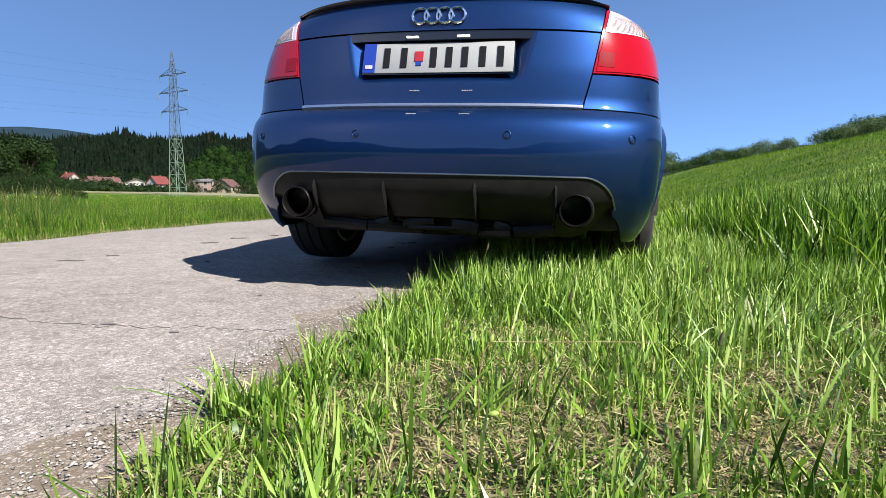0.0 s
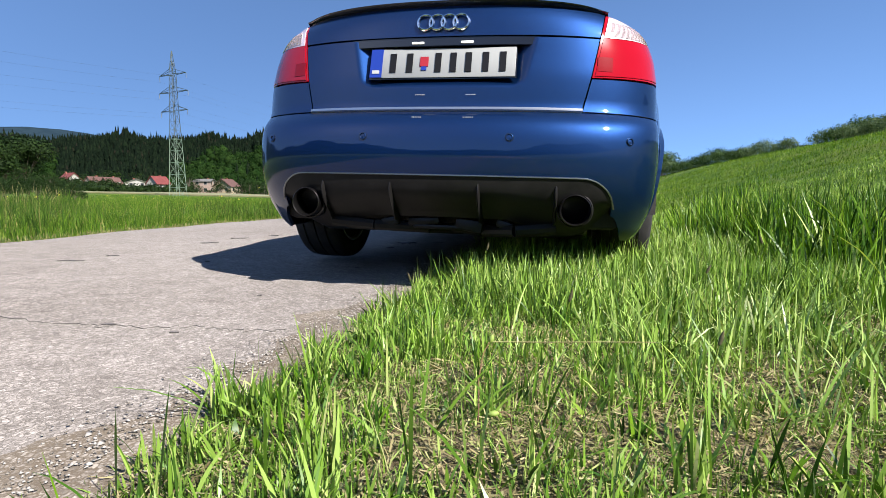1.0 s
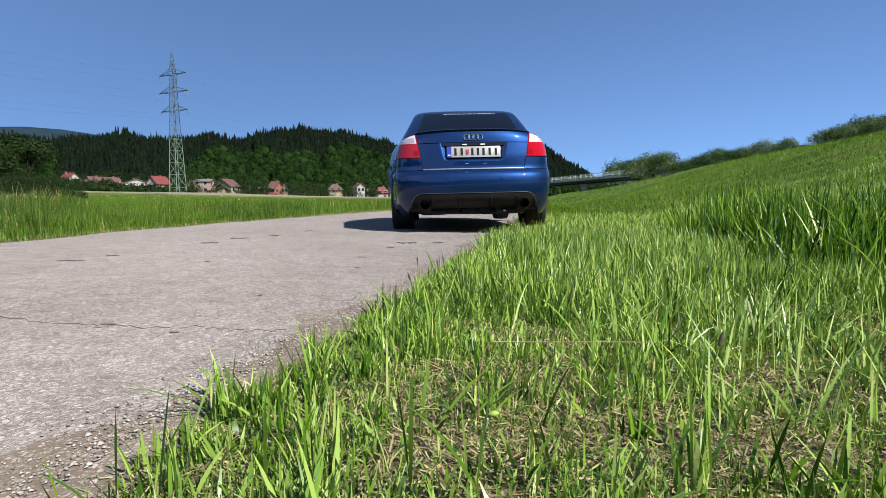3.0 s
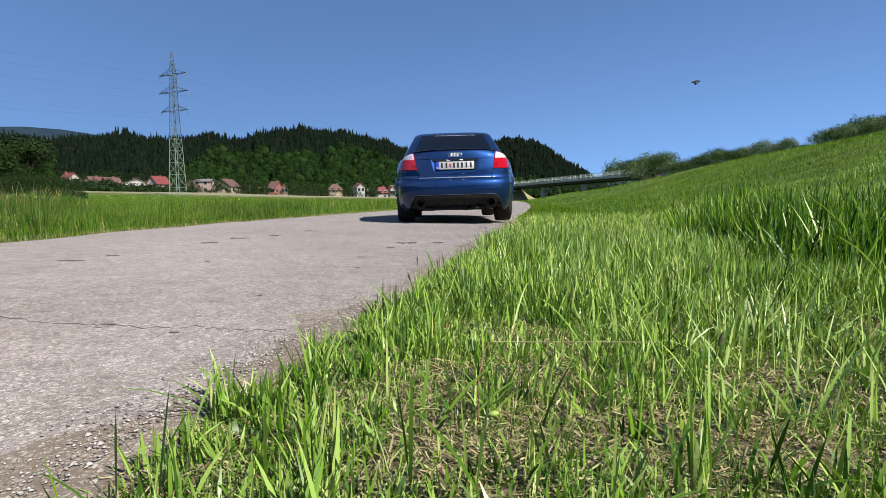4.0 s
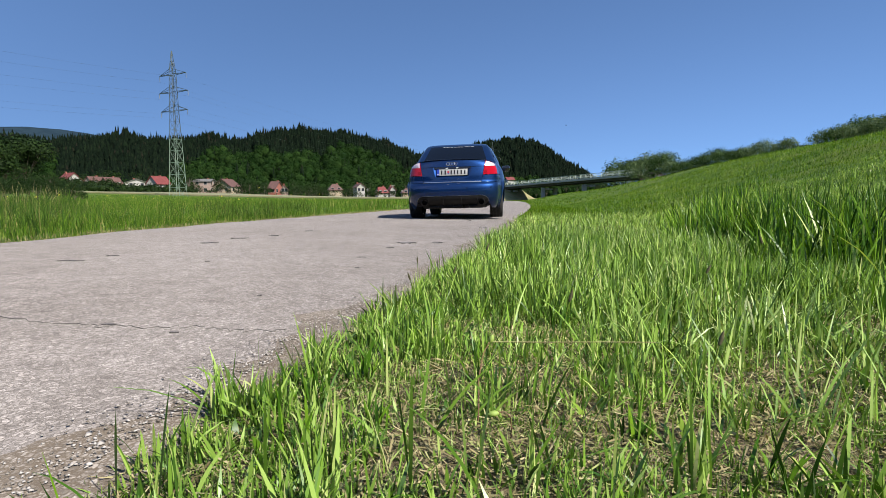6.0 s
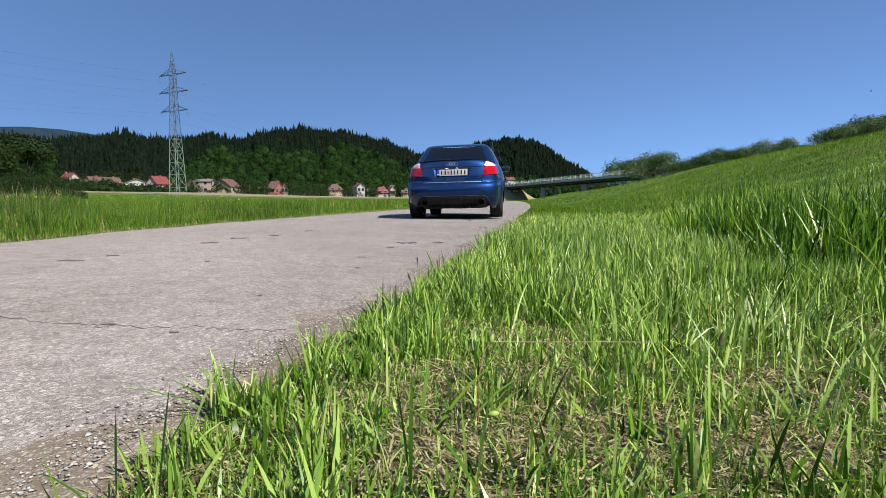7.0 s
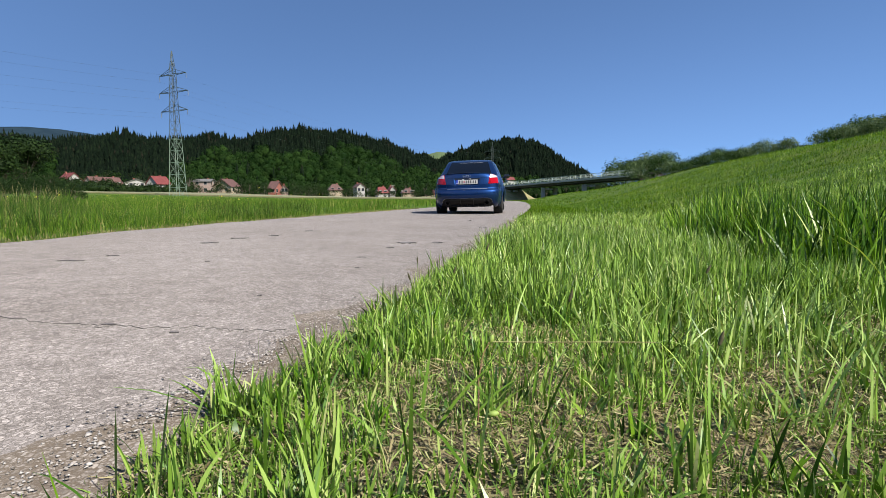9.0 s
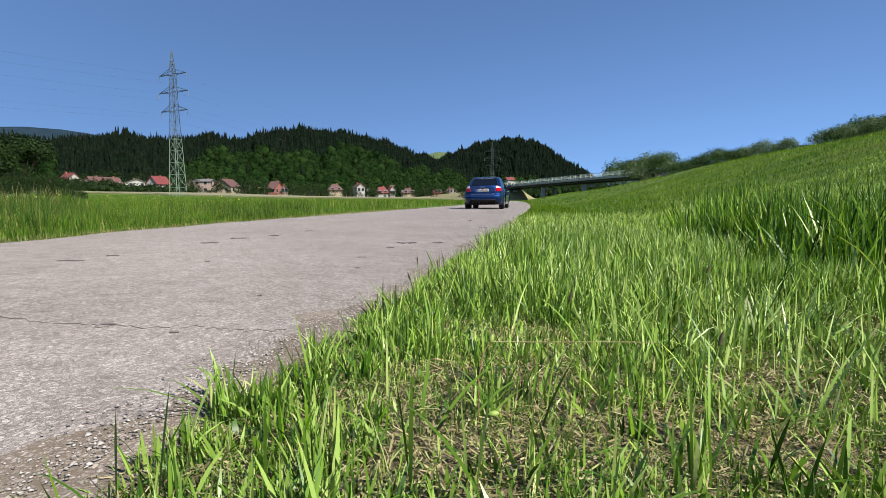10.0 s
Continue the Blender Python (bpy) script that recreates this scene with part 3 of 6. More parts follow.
    rows = [[bm.verts.new(BODY.at(2 + 2 * i / 40 if i <= 20 else -(4 - 2 * i / 40), z)) for i in range(41)] for z in zs]
    for r0, r1 in zip(rows, rows[1:]):
        for i in range(40):
            bm.faces.new((r0[i], r0[i + 1], r1[i + 1], r1[i]))
    part("front_end", bm, PAINT, car, angle=0.9)
    bm = bmesh.new()
    bm.faces.new([bm.verts.new(BODY.at(a, 0.984)) for a in A[:-1]])
    part("boot_deck", bm, PAINT, car)

    # cabin, glass
    bm = bmesh.new()
    zs = [0.95, 1.0, 1.06, 1.12, 1.18, 1.24, 1.3, 1.33, 1.36, 1.38, 1.395, 1.405, 1.413, 1.419]
    rows = [[bm.verts.new(CABIN.at(a, z)) for a in A[:-1]] for z in zs]
    n = len(rows[0])
    for r0, r1 in zip(rows, rows[1:]):
        for i in range(n):
            bm.faces.new((r0[i], r0[(i + 1) % n], r1[(i + 1) % n], r1[i]))
    bm.faces.new(rows[-1])
    bmesh.ops.remove_doubles(bm, verts=bm.verts, dist=0.0005)
    part("cabin", bm, PAINT, car, "blue roof and pillars", angle=0.9)
    bm = bmesh.new()
    wx = lambda z: float(np.interp(z, [0.98, 1.33], [0.585, 0.475]))
    skin(bm, lambda z: -wx(z), wx, 0.99, 1.33, 30, 12, out=0.004, t=0.006, shell=CABIN)
    rear = part("rear_window", bm, TINT, car, "dark tinted rear window")
    bm = bmesh.new()
    rngl = random.Random(4)
    x = -0.25
    while x < 0.33:
        w = rngl.uniform(0.014, 0.026)
        p = CABIN.xz(x, 1.312, 0.006)
        box(bm, p, (w, 0.004, rngl.choice((0.008, 0.012))), 0, Matrix.Rotation(radians(-55), 4, "X"))
        x += w + 0.007
    part("sticker_lettering", bm, WHITE, rear, "row of small white sticker bars")
    for s in (-1, 1):
        for a0, a1 in ((1.10, 1.42), (1.45, 1.82)):
            bm = bmesh.new()
            f = grid(bm, lambda u, v: CABIN.at(s * (a0 + (a1 - a0) * u), 1.0 + 0.31 * v) + Vector((s * 0.004, 0, 0)), 8, 6)
            thick(bm, f, 0.006)
            part("side_window", bm, TINT, car)
        bm = bmesh.new()
        vs = box(bm, (s * 0.93, 3.02, 1.0), (0.17, 0.10, 0.12), 0.035)
        box(bm, (s * 0.83, 3.04, 0.965), (0.10, 0.05, 0.03), 0.01)
        part("door_mirror", bm, GLOSS_BLACK, car, "black door mirror")
    bm = bmesh.new()
    f = grid(bm, lambda u, v: CABIN.at((2.12 + 1.76 * u) if u <= 0.5 else -(2.12 + 1.76 * (1 - u)), 1.0 + 0.33 * v) + Vector((0, 0.006, 0.003)), 24, 8)
    part("windscreen", bm, TINT, car)

    # tail lamps
    for s in (-1, 1):
        lamp = empty("tail_lamp")
        lamp.parent = car
        lamp["label"] = "red and clear tail lamp cluster"
        ZL = 0.752

        def lens(z0, z1, out, e0, a1, name, mat, label, nz=8, nu=14):
            bm = bmesh.new()
            def fn(u, v):
                z = z0(u) + (z1(u) - z0(u)) * v
                ai = BODY.a_of(lid_x(z) + e0, z)
                a = ai + (a1 - ai) * u
                return BODY.at(s * a, z) + BODY.normal(s * a, z) * out
            f = grid(bm, fn, nu, nz)
            thick(bm, f, -0.01)
            return part(name, bm, mat, lamp, label)
        split = lambda u: 0.894 + 0.008 * u
        lens(lambda u: ZL + 0.012 * u, lambda u: 0.987 - 0.045 * u * u, 0.0, 0.004, 0.90, "lamp_housing", RED_LENS, "red lamp edge")
        lens(lambda u: ZL + 0.006 + 0.012 * u, lambda u: split(u) - 0.001, 0.0022, 0.012, 0.885, "red_lens", RED_LENS, "bright red lens")
        lens(lambda u: split(u) + 0.001, lambda u: 0.981 - 0.046 * u * u, 0.0022, 0.014, 0.88, "clear_lens", CLEAR_LENS, "clear ribbed lens")
        ribs = bmesh.new()
        for k in range(13):
            z = 0.904 + k * 0.0042
            pts = [BODY.at(s * a, z) + BODY.normal(s * a, z) * 0.0028 for a in np.linspace(BODY.a_of(lid_x(z) + 0.03, z), 0.84, 10)]
            for p, q in zip(pts, pts[1:]):
                rod(ribs, p, q, 0.0012, 4)
        part("lens_ribs", ribs, CLEAR_LENS, lamp)
        refl = bmesh.new()
        def pad(u, v):
            z = 0.775 + 0.05 * v
            x = 0.535 + 0.05 * u
            return BODY.xz(s * x, z, 0.0032)
        thick(refl, grid(refl, pad, 6, 6), -0.002)
        part("reflector", refl, material("dark_red_reflector", (0.20, 0.002, 0.005), 0.12, spec=0.3)[0], lamp)

    # number plate with plain bars
    plate = empty("number_plate", pose(0, 0.0, 0))
    plate.parent = car
    tilt = Matrix.Rotation(radians(-15), 4, "X")
    c0 = Vector((0, 0.098, 0.802))

    def flat(name, x, z, w, h, dep, mat, label="", bev=0.0):
        bm = bmesh.new()
        box(bm, c0 + tilt @ Vector((x, -dep, z)), (w, 0.004, h), bev, tilt)
        return part(name, bm, mat, plate, label)
    flat("holder", 0, 0, 0.528, 0.117, -0.006, GLOSS_BLACK, "black plate holder", 0.0015)
    flat("sheet", 0.0, 0, 0.52, 0.110, 0.0, PLATE_WHITE, "white plate sheet", 0.0015)
    flat("band", -0.238, 0, 0.044, 0.108, 0.0025, PLATE_BLUE, "blue end band")
    flat("band_mark", -0.238, -0.034, 0.026, 0.013, 0.0045, WHITE)
    flat("shield", -0.062, 0.004, 0.030, 0.036, 0.003, material("shield_red", (0.30, 0.012, 0.018), 0.4)[0], "small red shield")
    flat("shield_foot", -0.062, -0.022, 0.018, 0.014, 0.003, PLATE_BLUE)
    for x in (-0.176, -0.115, -0.012, 0.042, 0.096, 0.156, 0.216):
        flat("bar", x, 0, 0.022, 0.072, 0.003, INK)

    # ring badge
    for k in range(4):
        bm = bmesh.new()
        x = (k - 1.5) * 0.0425
        c, nn = BODY.xz(x, 0.942, 0.006), BODY.normal(0.0, 0.942)
        rot = nn.to_track_quat("Z", "Y").to_matrix()
        R0, r0 = 0.0275, 0.0042
        vs = [[bm.verts.new(c + rot @ Vector(((R0 + r0 * math.cos(f)) * math.cos(t), (R0 + r0 * math.cos(f)) * math.sin(t), r0 * math.sin(f)))) for f in [2 * math.pi * i / 8 for i in range(8)]] for t in [2 * math.pi * i / 32 for i in range(32)]]
        for i in range(32):
            for j in range(8):
                bm.faces.new((vs[i][j], vs[(i + 1) % 32][j], vs[(i + 1) % 32][(j + 1) % 8], vs[i][(j + 1) % 8]))
        part("badge_ring", bm, CHROME, boot, "chrome ring")

    # parking sensors
    for x in (-0.651, -0.255, 0.255, 0.651):
        c, a = BODY.xz(x, 0.535), BODY.a_of(x, 0.535)
        q = BODY.normal(a, 0.535).to_track_quat("Z", "Y").to_matrix().to_4x4()
        m = Matrix.Translation(c) @ q
        bm = bmesh.new()
        lathe(bm, [(-0.003, 0.0125), (0.003, 0.0125), (0.004, 0.0105), (0.001, 0.009), (0.002, 0.0)], "Z", 20)
        bm.transform(m)
        part("parking_sensor", bm, PAINT, bumper, "round parking sensor")
        bm = bmesh.new()
        lathe(bm, [(-0.002, 0.0145), (0.0015, 0.0145), (0.0015, 0.0125)], "Z", 20)
        bm.transform(m)
        part("sensor_ring", bm, GLOSS_BLACK, bumper)

    # diffuser with fins, highlight rod and exhaust tips
    top = diffuser_top

    def bottom(x):
        return 0.262 - 0.056 * math.exp(-((abs(x) - 0.45) / 0.12) ** 2) + 0.06 * max(0, abs(x) - 0.53) / 0.08
    bm = bmesh.new()
    f = grid(bm, lambda u, v: BODY.xz(-0.61 + 1.22 * u, bottom(-0.61 + 1.22 * u) * (1 - v) + top(-0.61 + 1.22 * u) * v, 0.004) + Vector((0, 0.05 * smooth01(1 - 1.6 * v), 0)), 80, 12)
    thick(bm, f, -0.012)
    diff = part("diffuser", bm, BLACK, car, "matt black diffuser panel")
    # Bright rod added as the highlight where the bumper's lower edge catches sun.
    bm = bmesh.new()
    pts = [BODY.xz(x, top(x), 0.006) for x in np.linspace(-0.611, 0.611, 90)]
    for p, q in zip(pts, pts[1:]):
        if (p - q).length > 1e-4:
            rod(bm, p, q, 0.0029, 6)
    part("edge_highlight_rod", bm, ALLOY, diff, "thin metal rod as sun highlight on the bumper's lower edge")
    for x in (-0.415, -0.155, 0.155, 0.415):
        bm = bmesh.new()
        w = 0.004
        rows = []
        for k in range(9):
            v = k / 8
            z = 0.245 + 0.135 * v
            p = BODY.xz(x, z, 0.004) + Vector((0, 0.05 * float(smooth01(1 - 1.6 * (z - 0.235) / 0.17)), 0))
            d = 0.045 * (1 - v) ** 0.6
            rows.append([bm.verts.new(p + Vector((dx, dy, 0))) for dx, dy in ((-w - 0.004, 0.01), (-w * 0.4, -d), (w * 0.4, -d), (w + 0.004, 0.01))])
        for r0, r1 in zip(rows, rows[1:]):
            for i in range(3):
                bm.faces.new((r0[i], r0[i + 1], r1[i + 1], r1[i]))
        part("fin", bm, BLACK, diff, "thin upright black fin")
    for pts, r in ((((-0.42, 0.16, 0.232), (-0.25, 0.15, 0.222), (-0.05, 0.19, 0.216), (0.06, 0.30, 0.21)), 0.022), (((0.42, 0.16, 0.232), (0.28, 0.14, 0.218), (0.16, 0.2, 0.212), (0.1, 0.3, 0.21)), 0.024)):
        bm = bmesh.new()
        for p, q in zip(pts, pts[1:]):
            rod(bm, p, q, r, 9)
        part("exhaust_pipe", bm, BLACK, car)
    bm = bmesh.new()
    for x, z, w, h in ((-0.19, 0.236, 0.07, 0.035), (-0.06, 0.242, 0.12, 0.03), (0.11, 0.232, 0.10, 0.045), (0.24, 0.238, 0.06, 0.03), (0.0, 0.222, 0.20, 0.018)):
        box(bm, (x, 0.17, z), (w, 0.06, h), 0.008, Matrix.Rotation(radians(80 * x), 4, "Y"))
    part("underbody_bracket", bm, BLACK, car)
    for sx in (-1, 1):
        bm = bmesh.new()
        lathe(bm, [(0.0, 0.047), (-0.004, 0.050), (0.0, 0.053), (0.20, 0.052), (0.20, 0.045), (0.004, 0.046)], "Y", 36, (sx * 0.482, 0.040, 0.300), closed=True)
        tip = part("exhaust_tip", bm, STEEL_DARK, car, "round dark steel exhaust tip")
        # Dark disc closing the pipe's bore.
        bm = bmesh.new()
        bmesh.ops.create_circle(bm, cap_ends=True, segments=24, radius=0.0455, matrix=Matrix.Translation((sx * 0.482, 0.19, 0.300)) @ Matrix.Rotation(radians(90), 4, "X"))
        part("bore_disc", bm, UNDER, tip)
        bm = bmesh.new()
        lathe(bm, [(0.035, 0.054), (0.03, 0.057), (0.035, 0.061), (0.06, 0.061)], "Y", 32, (sx * 0.482, 0.040, 0.300))
        part("surround", bm, BLACK, tip)
    # bright marks below the plate
    for x in (-0.07, 0.11):
        for z, on in ((0.688, boot), (0.604, bumper)):
            bm = bmesh.new()
            for k in range(6):
                box(bm, BODY.xz(x + (k - 2.5) * 0.006, z, 0.0002), (0.0042, 0.003, 0.0026))
            part("sticker_bar", bm, WHITE, on, "tiny pale sticker bar")
    wheels = [build_wheel(x, y, car) for x in (-0.735, 0.728) for y in (AXLE, AXLE + BASE)]
    return car, wheels


# ---- plants ----
def blades(name, x, y, h, w, mat, lean=0.5, seg=3, seed=0, tip=1.7, curl=1.8, label=""):
    """Many grass blades in one mesh: bent, tapered strips rooted in the ground. tip: high for blunt mown ends; curl: 1 for straight blades."""
    g = np.random.default_rng(seed)
    n = len(x)
    z = ground_z(x, y)
    yaw, bend, ang = g.uniform(0, 2 * math.pi, n), np.abs(g.normal(0, lean, n)), g.uniform(0, 2 * math.pi, n)
    rows = []
    for k in range(seg + 1):
        t = k / seg
        off = h * bend * t ** curl
        cx, cy = x + np.cos(ang) * off, y + np.sin(ang) * off
        cz = z + h * t * np.sqrt(np.clip(1 - (0.75 * np.minimum(bend, 1.15) * t) ** 2, 0.1, 1)) - 0.01
        wid = w * (1 - t ** tip) * (0.75 + 0.5 * t) * 0.5
        tw = yaw + 0.6 * t
        if k < seg:
            rows += [np.stack([cx - np.cos(tw) * wid, cy - np.sin(tw) * wid, cz], -1), np.stack([cx + np.cos(tw) * wid, cy + np.sin(tw) * wid, cz], -1)]
        else:
            rows.append(np.stack([cx, cy, cz], -1))
    m = 2 * seg + 1
    V = np.stack(rows, 1).reshape(-1, 3)
    b = (np.arange(n) * m)[:, None]
    quads = np.concatenate([b + np.array([[2 * k, 2 * k + 1, 2 * k + 3, 2 * k + 2]]) for k in range(seg - 1)]) if seg > 1 else None
    tris = b + np.array([[2 * seg - 2, 2 * seg - 1, 2 * seg]])
    ob = raw(name, V, quads, tris, mat)
    return tagged(ob, label, "grass", kind="stuff")


def litter(name, x, y, half, w, mat, seed, label):
    """Broken stalks lying on the ground, tilted a little."""
    g = np.random.default_rng(seed)
    n = len(x)
    a, tilt = g.uniform(0, 2 * math.pi, n), g.normal(0, 0.28, n)
    z = ground_z(x, y) + g.uniform(0.0, 0.012, n) + np.abs(np.sin(tilt)) * half
    d = np.stack([np.cos(a) * np.cos(tilt), np.sin(a) * np.cos(tilt), np.sin(tilt)], -1) * half[:, None]
    s = np.stack([-np.sin(a), np.cos(a), g.normal(0, 0.4, n)], -1) * w[:, None]
    c = np.stack([x, y, z], -1)
    V = np.stack([c - d - s, c - d + s, c + d + s * 0.6, c + d - s * 0.6], 1).reshape(-1, 3)
    return tagged(raw(name, V, np.arange(4 * n).reshape(-1, 4), None, mat), label, "thatch", kind="stuff")


def scatter(g, n, x0, x1, y0, y1, keep):
    x, y = g.uniform(x0, x1, n), g.uniform(y0, y1, n)
    k = keep(x, y)
    return x[k], y[k]


def clumpy(g, x, y, scale, cut):
    v = np.sin(x * scale + 2 * np.sin(y * scale * 0.7)) + np.sin(y * scale * 1.3 + 1.5 * np.sin(x * scale * 0.9 + 1))
    return g.uniform(-1.6, 1.6, len(x)) < v + cut


def build_grass():
    g = np.random.default_rng(11)
    right = lambda x, y: x > road_right(y) + 0.035 + 0.06 * np.sin(y * 6) * np.sin(y * 2.7)
    # verge beside the camera: thatch, short growth and tufts
    def cover(x, y):
        """How thickly the verge is grown, 0 to 1."""
        v = 0.62 + 0.26 * np.sin(x * 9 + 2 * np.sin(y * 7)) * np.sin(y * 11 + 1.5 * np.sin(x * 8 + 1)) + 0.16 * np.sin(x * 23 + y * 17) * np.sin(y * 29 - x * 13)
        for cx, cy, rx, ry in ((0.03, 0.80, 0.17, 0.26), (0.36, 0.66, 0.24, 0.15), (0.62, 0.85, 0.16, 0.12), (1.05, 1.2, 0.2, 0.16), (0.14, 1.32, 0.17, 0.22), (0.8, 1.55, 0.16, 0.2)):
            v = v - 0.46 * smooth01(1.5 * (1 - ((x - cx) / rx) ** 2 - ((y - cy) / ry) ** 2))
        return np.clip(v + 0.25 * smooth01((y - 1.5) / 0.8), 0.05, 1)
    x, y = scatter(g, 84000, -0.5, 1.6, 0.45, 2.2, right)
    litter("thatch", x, y, g.uniform(0.002, 0.013, len(x)), g.uniform(0.0005, 0.0015, len(x)), STRAW, 3, "dry brown thatch lying between green grass")
    x, y = scatter(g, 46000, -0.6, 1.5, 0.35, 1.5, right)
    x2, y2 = scatter(g, 66000, -0.2, 3.0, 1.5, 3.2, right)
    x, y = np.concatenate([x, x2]), np.concatenate([y, y2])
    k = g.uniform(size=len(x)) < 0.03 + cover(x, y) ** 1.3
    x, y = x[k], y[k]
    near = smooth01((x - road_right(y)) / 0.25)
    lumpy = 0.72 + 0.45 * np.sin(x * 7 + 2.2 * np.sin(y * 5)) * np.sin(y * 8 + 1.7 * np.sin(x * 6)) + 0.2 * np.sin(x * 19 - y * 14)
    h = g.uniform(0.014, 0.06, len(x)) * (0.7 + 0.5 * cover(x, y)) * (1 + 0.7 * lumpy * smooth01((y - 1.2) / 0.7)) * (0.6 + 0.4 * near)
    blades("verge_grass", x, y, h, g.uniform(0.0018, 0.0052, len(x)), GRASS, 0.62, 3, 1, 4.5, 1.15, label="bright green verge grass in loose tufts")
    x, y = scatter(g, 74000, -0.6, 1.3, 0.38, 1.8, right)
    k = clumpy(g, x, y, 13.0, 0.5)
    x, y = x[k], y[k]
    blades("seedling_grass", x, y, g.uniform(0.008, 0.038, len(x)), g.uniform(0.0014, 0.0036, len(x)), GRASS, 0.8, 2, 30, 4.5, 1.15, label="short young grass sprouting through the thatch")
    # tufts whose blades spread from one root
    n = 520
    cx, cy = scatter(g, n, -0.62, 2.4, 0.42, 2.7, lambda x, y: (x > road_right(y) + 0.05) & (g.uniform(size=n) < cover(x, y) + 0.12))
    ny = g.uniform(0.45, 1.9, 60)
    cx, cy = np.concatenate([cx, road_right(ny) + g.uniform(0.05, 0.34, 60)]), np.concatenate([cy, ny])
    for part_of, mat, seed, lab in ((0, GRASS, 2, "upright bright green grass tufts on the verge"), (1, LUSH, 27, "dark green grass tufts near the asphalt's edge")):
        c = np.arange(len(cx)) % 4 < 3 if part_of == 0 else np.arange(len(cx)) % 4 >= 3
        pick = np.repeat(np.nonzero(c)[0], 24)
        x, y = cx[pick] + g.normal(0, 0.016, len(pick)), cy[pick] + g.normal(0, 0.016, len(pick))
        size = g.uniform(0.05, 0.11, len(cx))[pick]
        blades("verge_tufts", x, y, size * g.uniform(0.45, 1.1, len(x)), g.uniform(0.0022, 0.0062, len(x)), mat, 0.5, 5, seed, 3.5, 1.4, label=lab)
    x, y = scatter(g, 900, -0.6, 2.2, 0.5, 2.6, lambda x, y: x > road_right(y) + 0.08)
    blades("tall_verge_grass", x, y, g.uniform(0.09, 0.17, len(x)), g.uniform(0.003, 0.0065, len(x)), GRASS, 0.42, 5, 28, 3.0, 1.3, label="broad long grass blades on the verge")
    # ranker growth where the verge was not worn
    x, y = scatter(g, 13000, 0.06, 1.35, 1.32, 2.2, lambda x, y: x > road_right(y) + 0.05)
    k = clumpy(g, x, y, 6.0, -0.1)
    x, y = x[k], y[k]
    blades("tall_verge_grass", x, y, g.uniform(0.06, 0.165, len(x)) * (0.55 + 0.45 * smooth01((x - road_right(y)) / 0.2)), g.uniform(0.0024, 0.0054, len(x)), GRASS, 0.45, 4, 26, 4.5, 1.15, label="upright grass growing thick on the verge")
    x, y = scatter(g, 12000, 0.22, 1.5, 2.05, 3.4, lambda x, y: x > road_right(y) + 0.08)
    k = clumpy(g, x, y, 5.0, 0.0)
    x, y = x[k], y[k]
    blades("tall_verge_grass", x, y, g.uniform(0.07, 0.2, len(x)) * (0.5 + 0.5 * smooth01((x - road_right(y)) / 0.25)), g.uniform(0.003, 0.007, len(x)), GRASS, 0.42, 4, 34, 3.0, 1.3, label="upright grass growing tall by the wheel track")
    x, y = scatter(g, 26000, 0.35, 2.6, 0.7, 4.2, lambda x, y: (x > 0.42 + 0.1 * np.sin(y * 9)))
    k = g.uniform(size=len(x)) < 0.2 + 0.5 * cover(x, y)
    x, y = x[k], y[k]
    blades("tall_verge_grass", x, y, g.uniform(0.05, 0.15, len(x)), g.uniform(0.0022, 0.006, len(x)), SHEEN_GRASS, 0.6, 4, 29, 4.5, 1.15, label="pale leaning verge grass, sun gloss put in its colour")
    mix = lambda x, y: smooth01((np.maximum(x - 3.2, y - 5.5) + 0.9 * np.sin(x * 1.7 + y) + 0.7 * np.sin(y * 2.3 - x)) / 8.0)
    x, y = scatter(g, 225000, 0.0, 10.5, 3.2, 14.0, lambda x, y: right(x, y) & (g.uniform(size=len(x)) > mix(x, y)))
    k = clumpy(g, x, y, 3.0, 0.9)
    x, y = x[k], y[k]
    lumpy = 0.85 + 0.5 * np.sin(x * 4 + 2.2 * np.sin(y * 3)) * np.sin(y * 5 + 1.7 * np.sin(x * 3.5))
    blades("verge_grass", x, y, g.uniform(0.03, 0.10, len(x)) * lumpy * (0.4 + 0.6 * smooth01((x - road_right(y)) / 0.5)), g.uniform(0.005, 0.010, len(x)), GRASS, 0.65, 2, 4, 4.5, 1.15, label="green grass along the lane and dyke foot")
    x, y = scatter(g, 1500, -0.5, 2.4, 0.4, 2.8, lambda x, y: (x > road_right(y) + 0.1))
    blades("verge_weeds", x, y, g.uniform(0.02, 0.05, len(x)), g.uniform(0.008, 0.018, len(x)), LUSH, 0.8, 4, 14, label="small broad-leaved weeds low in the verge")
    x, y = scatter(g, 9000, 0.0, 6.0, 3.0, 9.5, lambda x, y: x > road_right(y) + 0.08)
    blades("tall_verge_grass", x, y, g.uniform(0.06, 0.17, len(x)), g.uniform(0.004, 0.008, len(x)), GRASS, 0.8, 3, 21, 4.5, 1.15, label="longer grass blades along the lane")
    # the same verge and meadow behind
    x, y = scatter(g, 70000, -2.0, 6.0, -6.0, 0.35, right)
    blades("verge_grass", x, y, g.uniform(0.03, 0.10, len(x)), g.uniform(0.008, 0.016, len(x)), GRASS, 0.6, 1, 22, label="green verge grass farther back along the lane")
    x, y = scatter(g, 26000, -12.0, -3.0, -6.0, 2.2, lambda x, y: x < road_left(y))
    blades("meadow_grass", x, y, g.uniform(0.1, 0.36, len(x)), g.uniform(0.012, 0.024, len(x)), MEADOW, 0.5, 1, 23, label="meadow grass farther back along the lane")
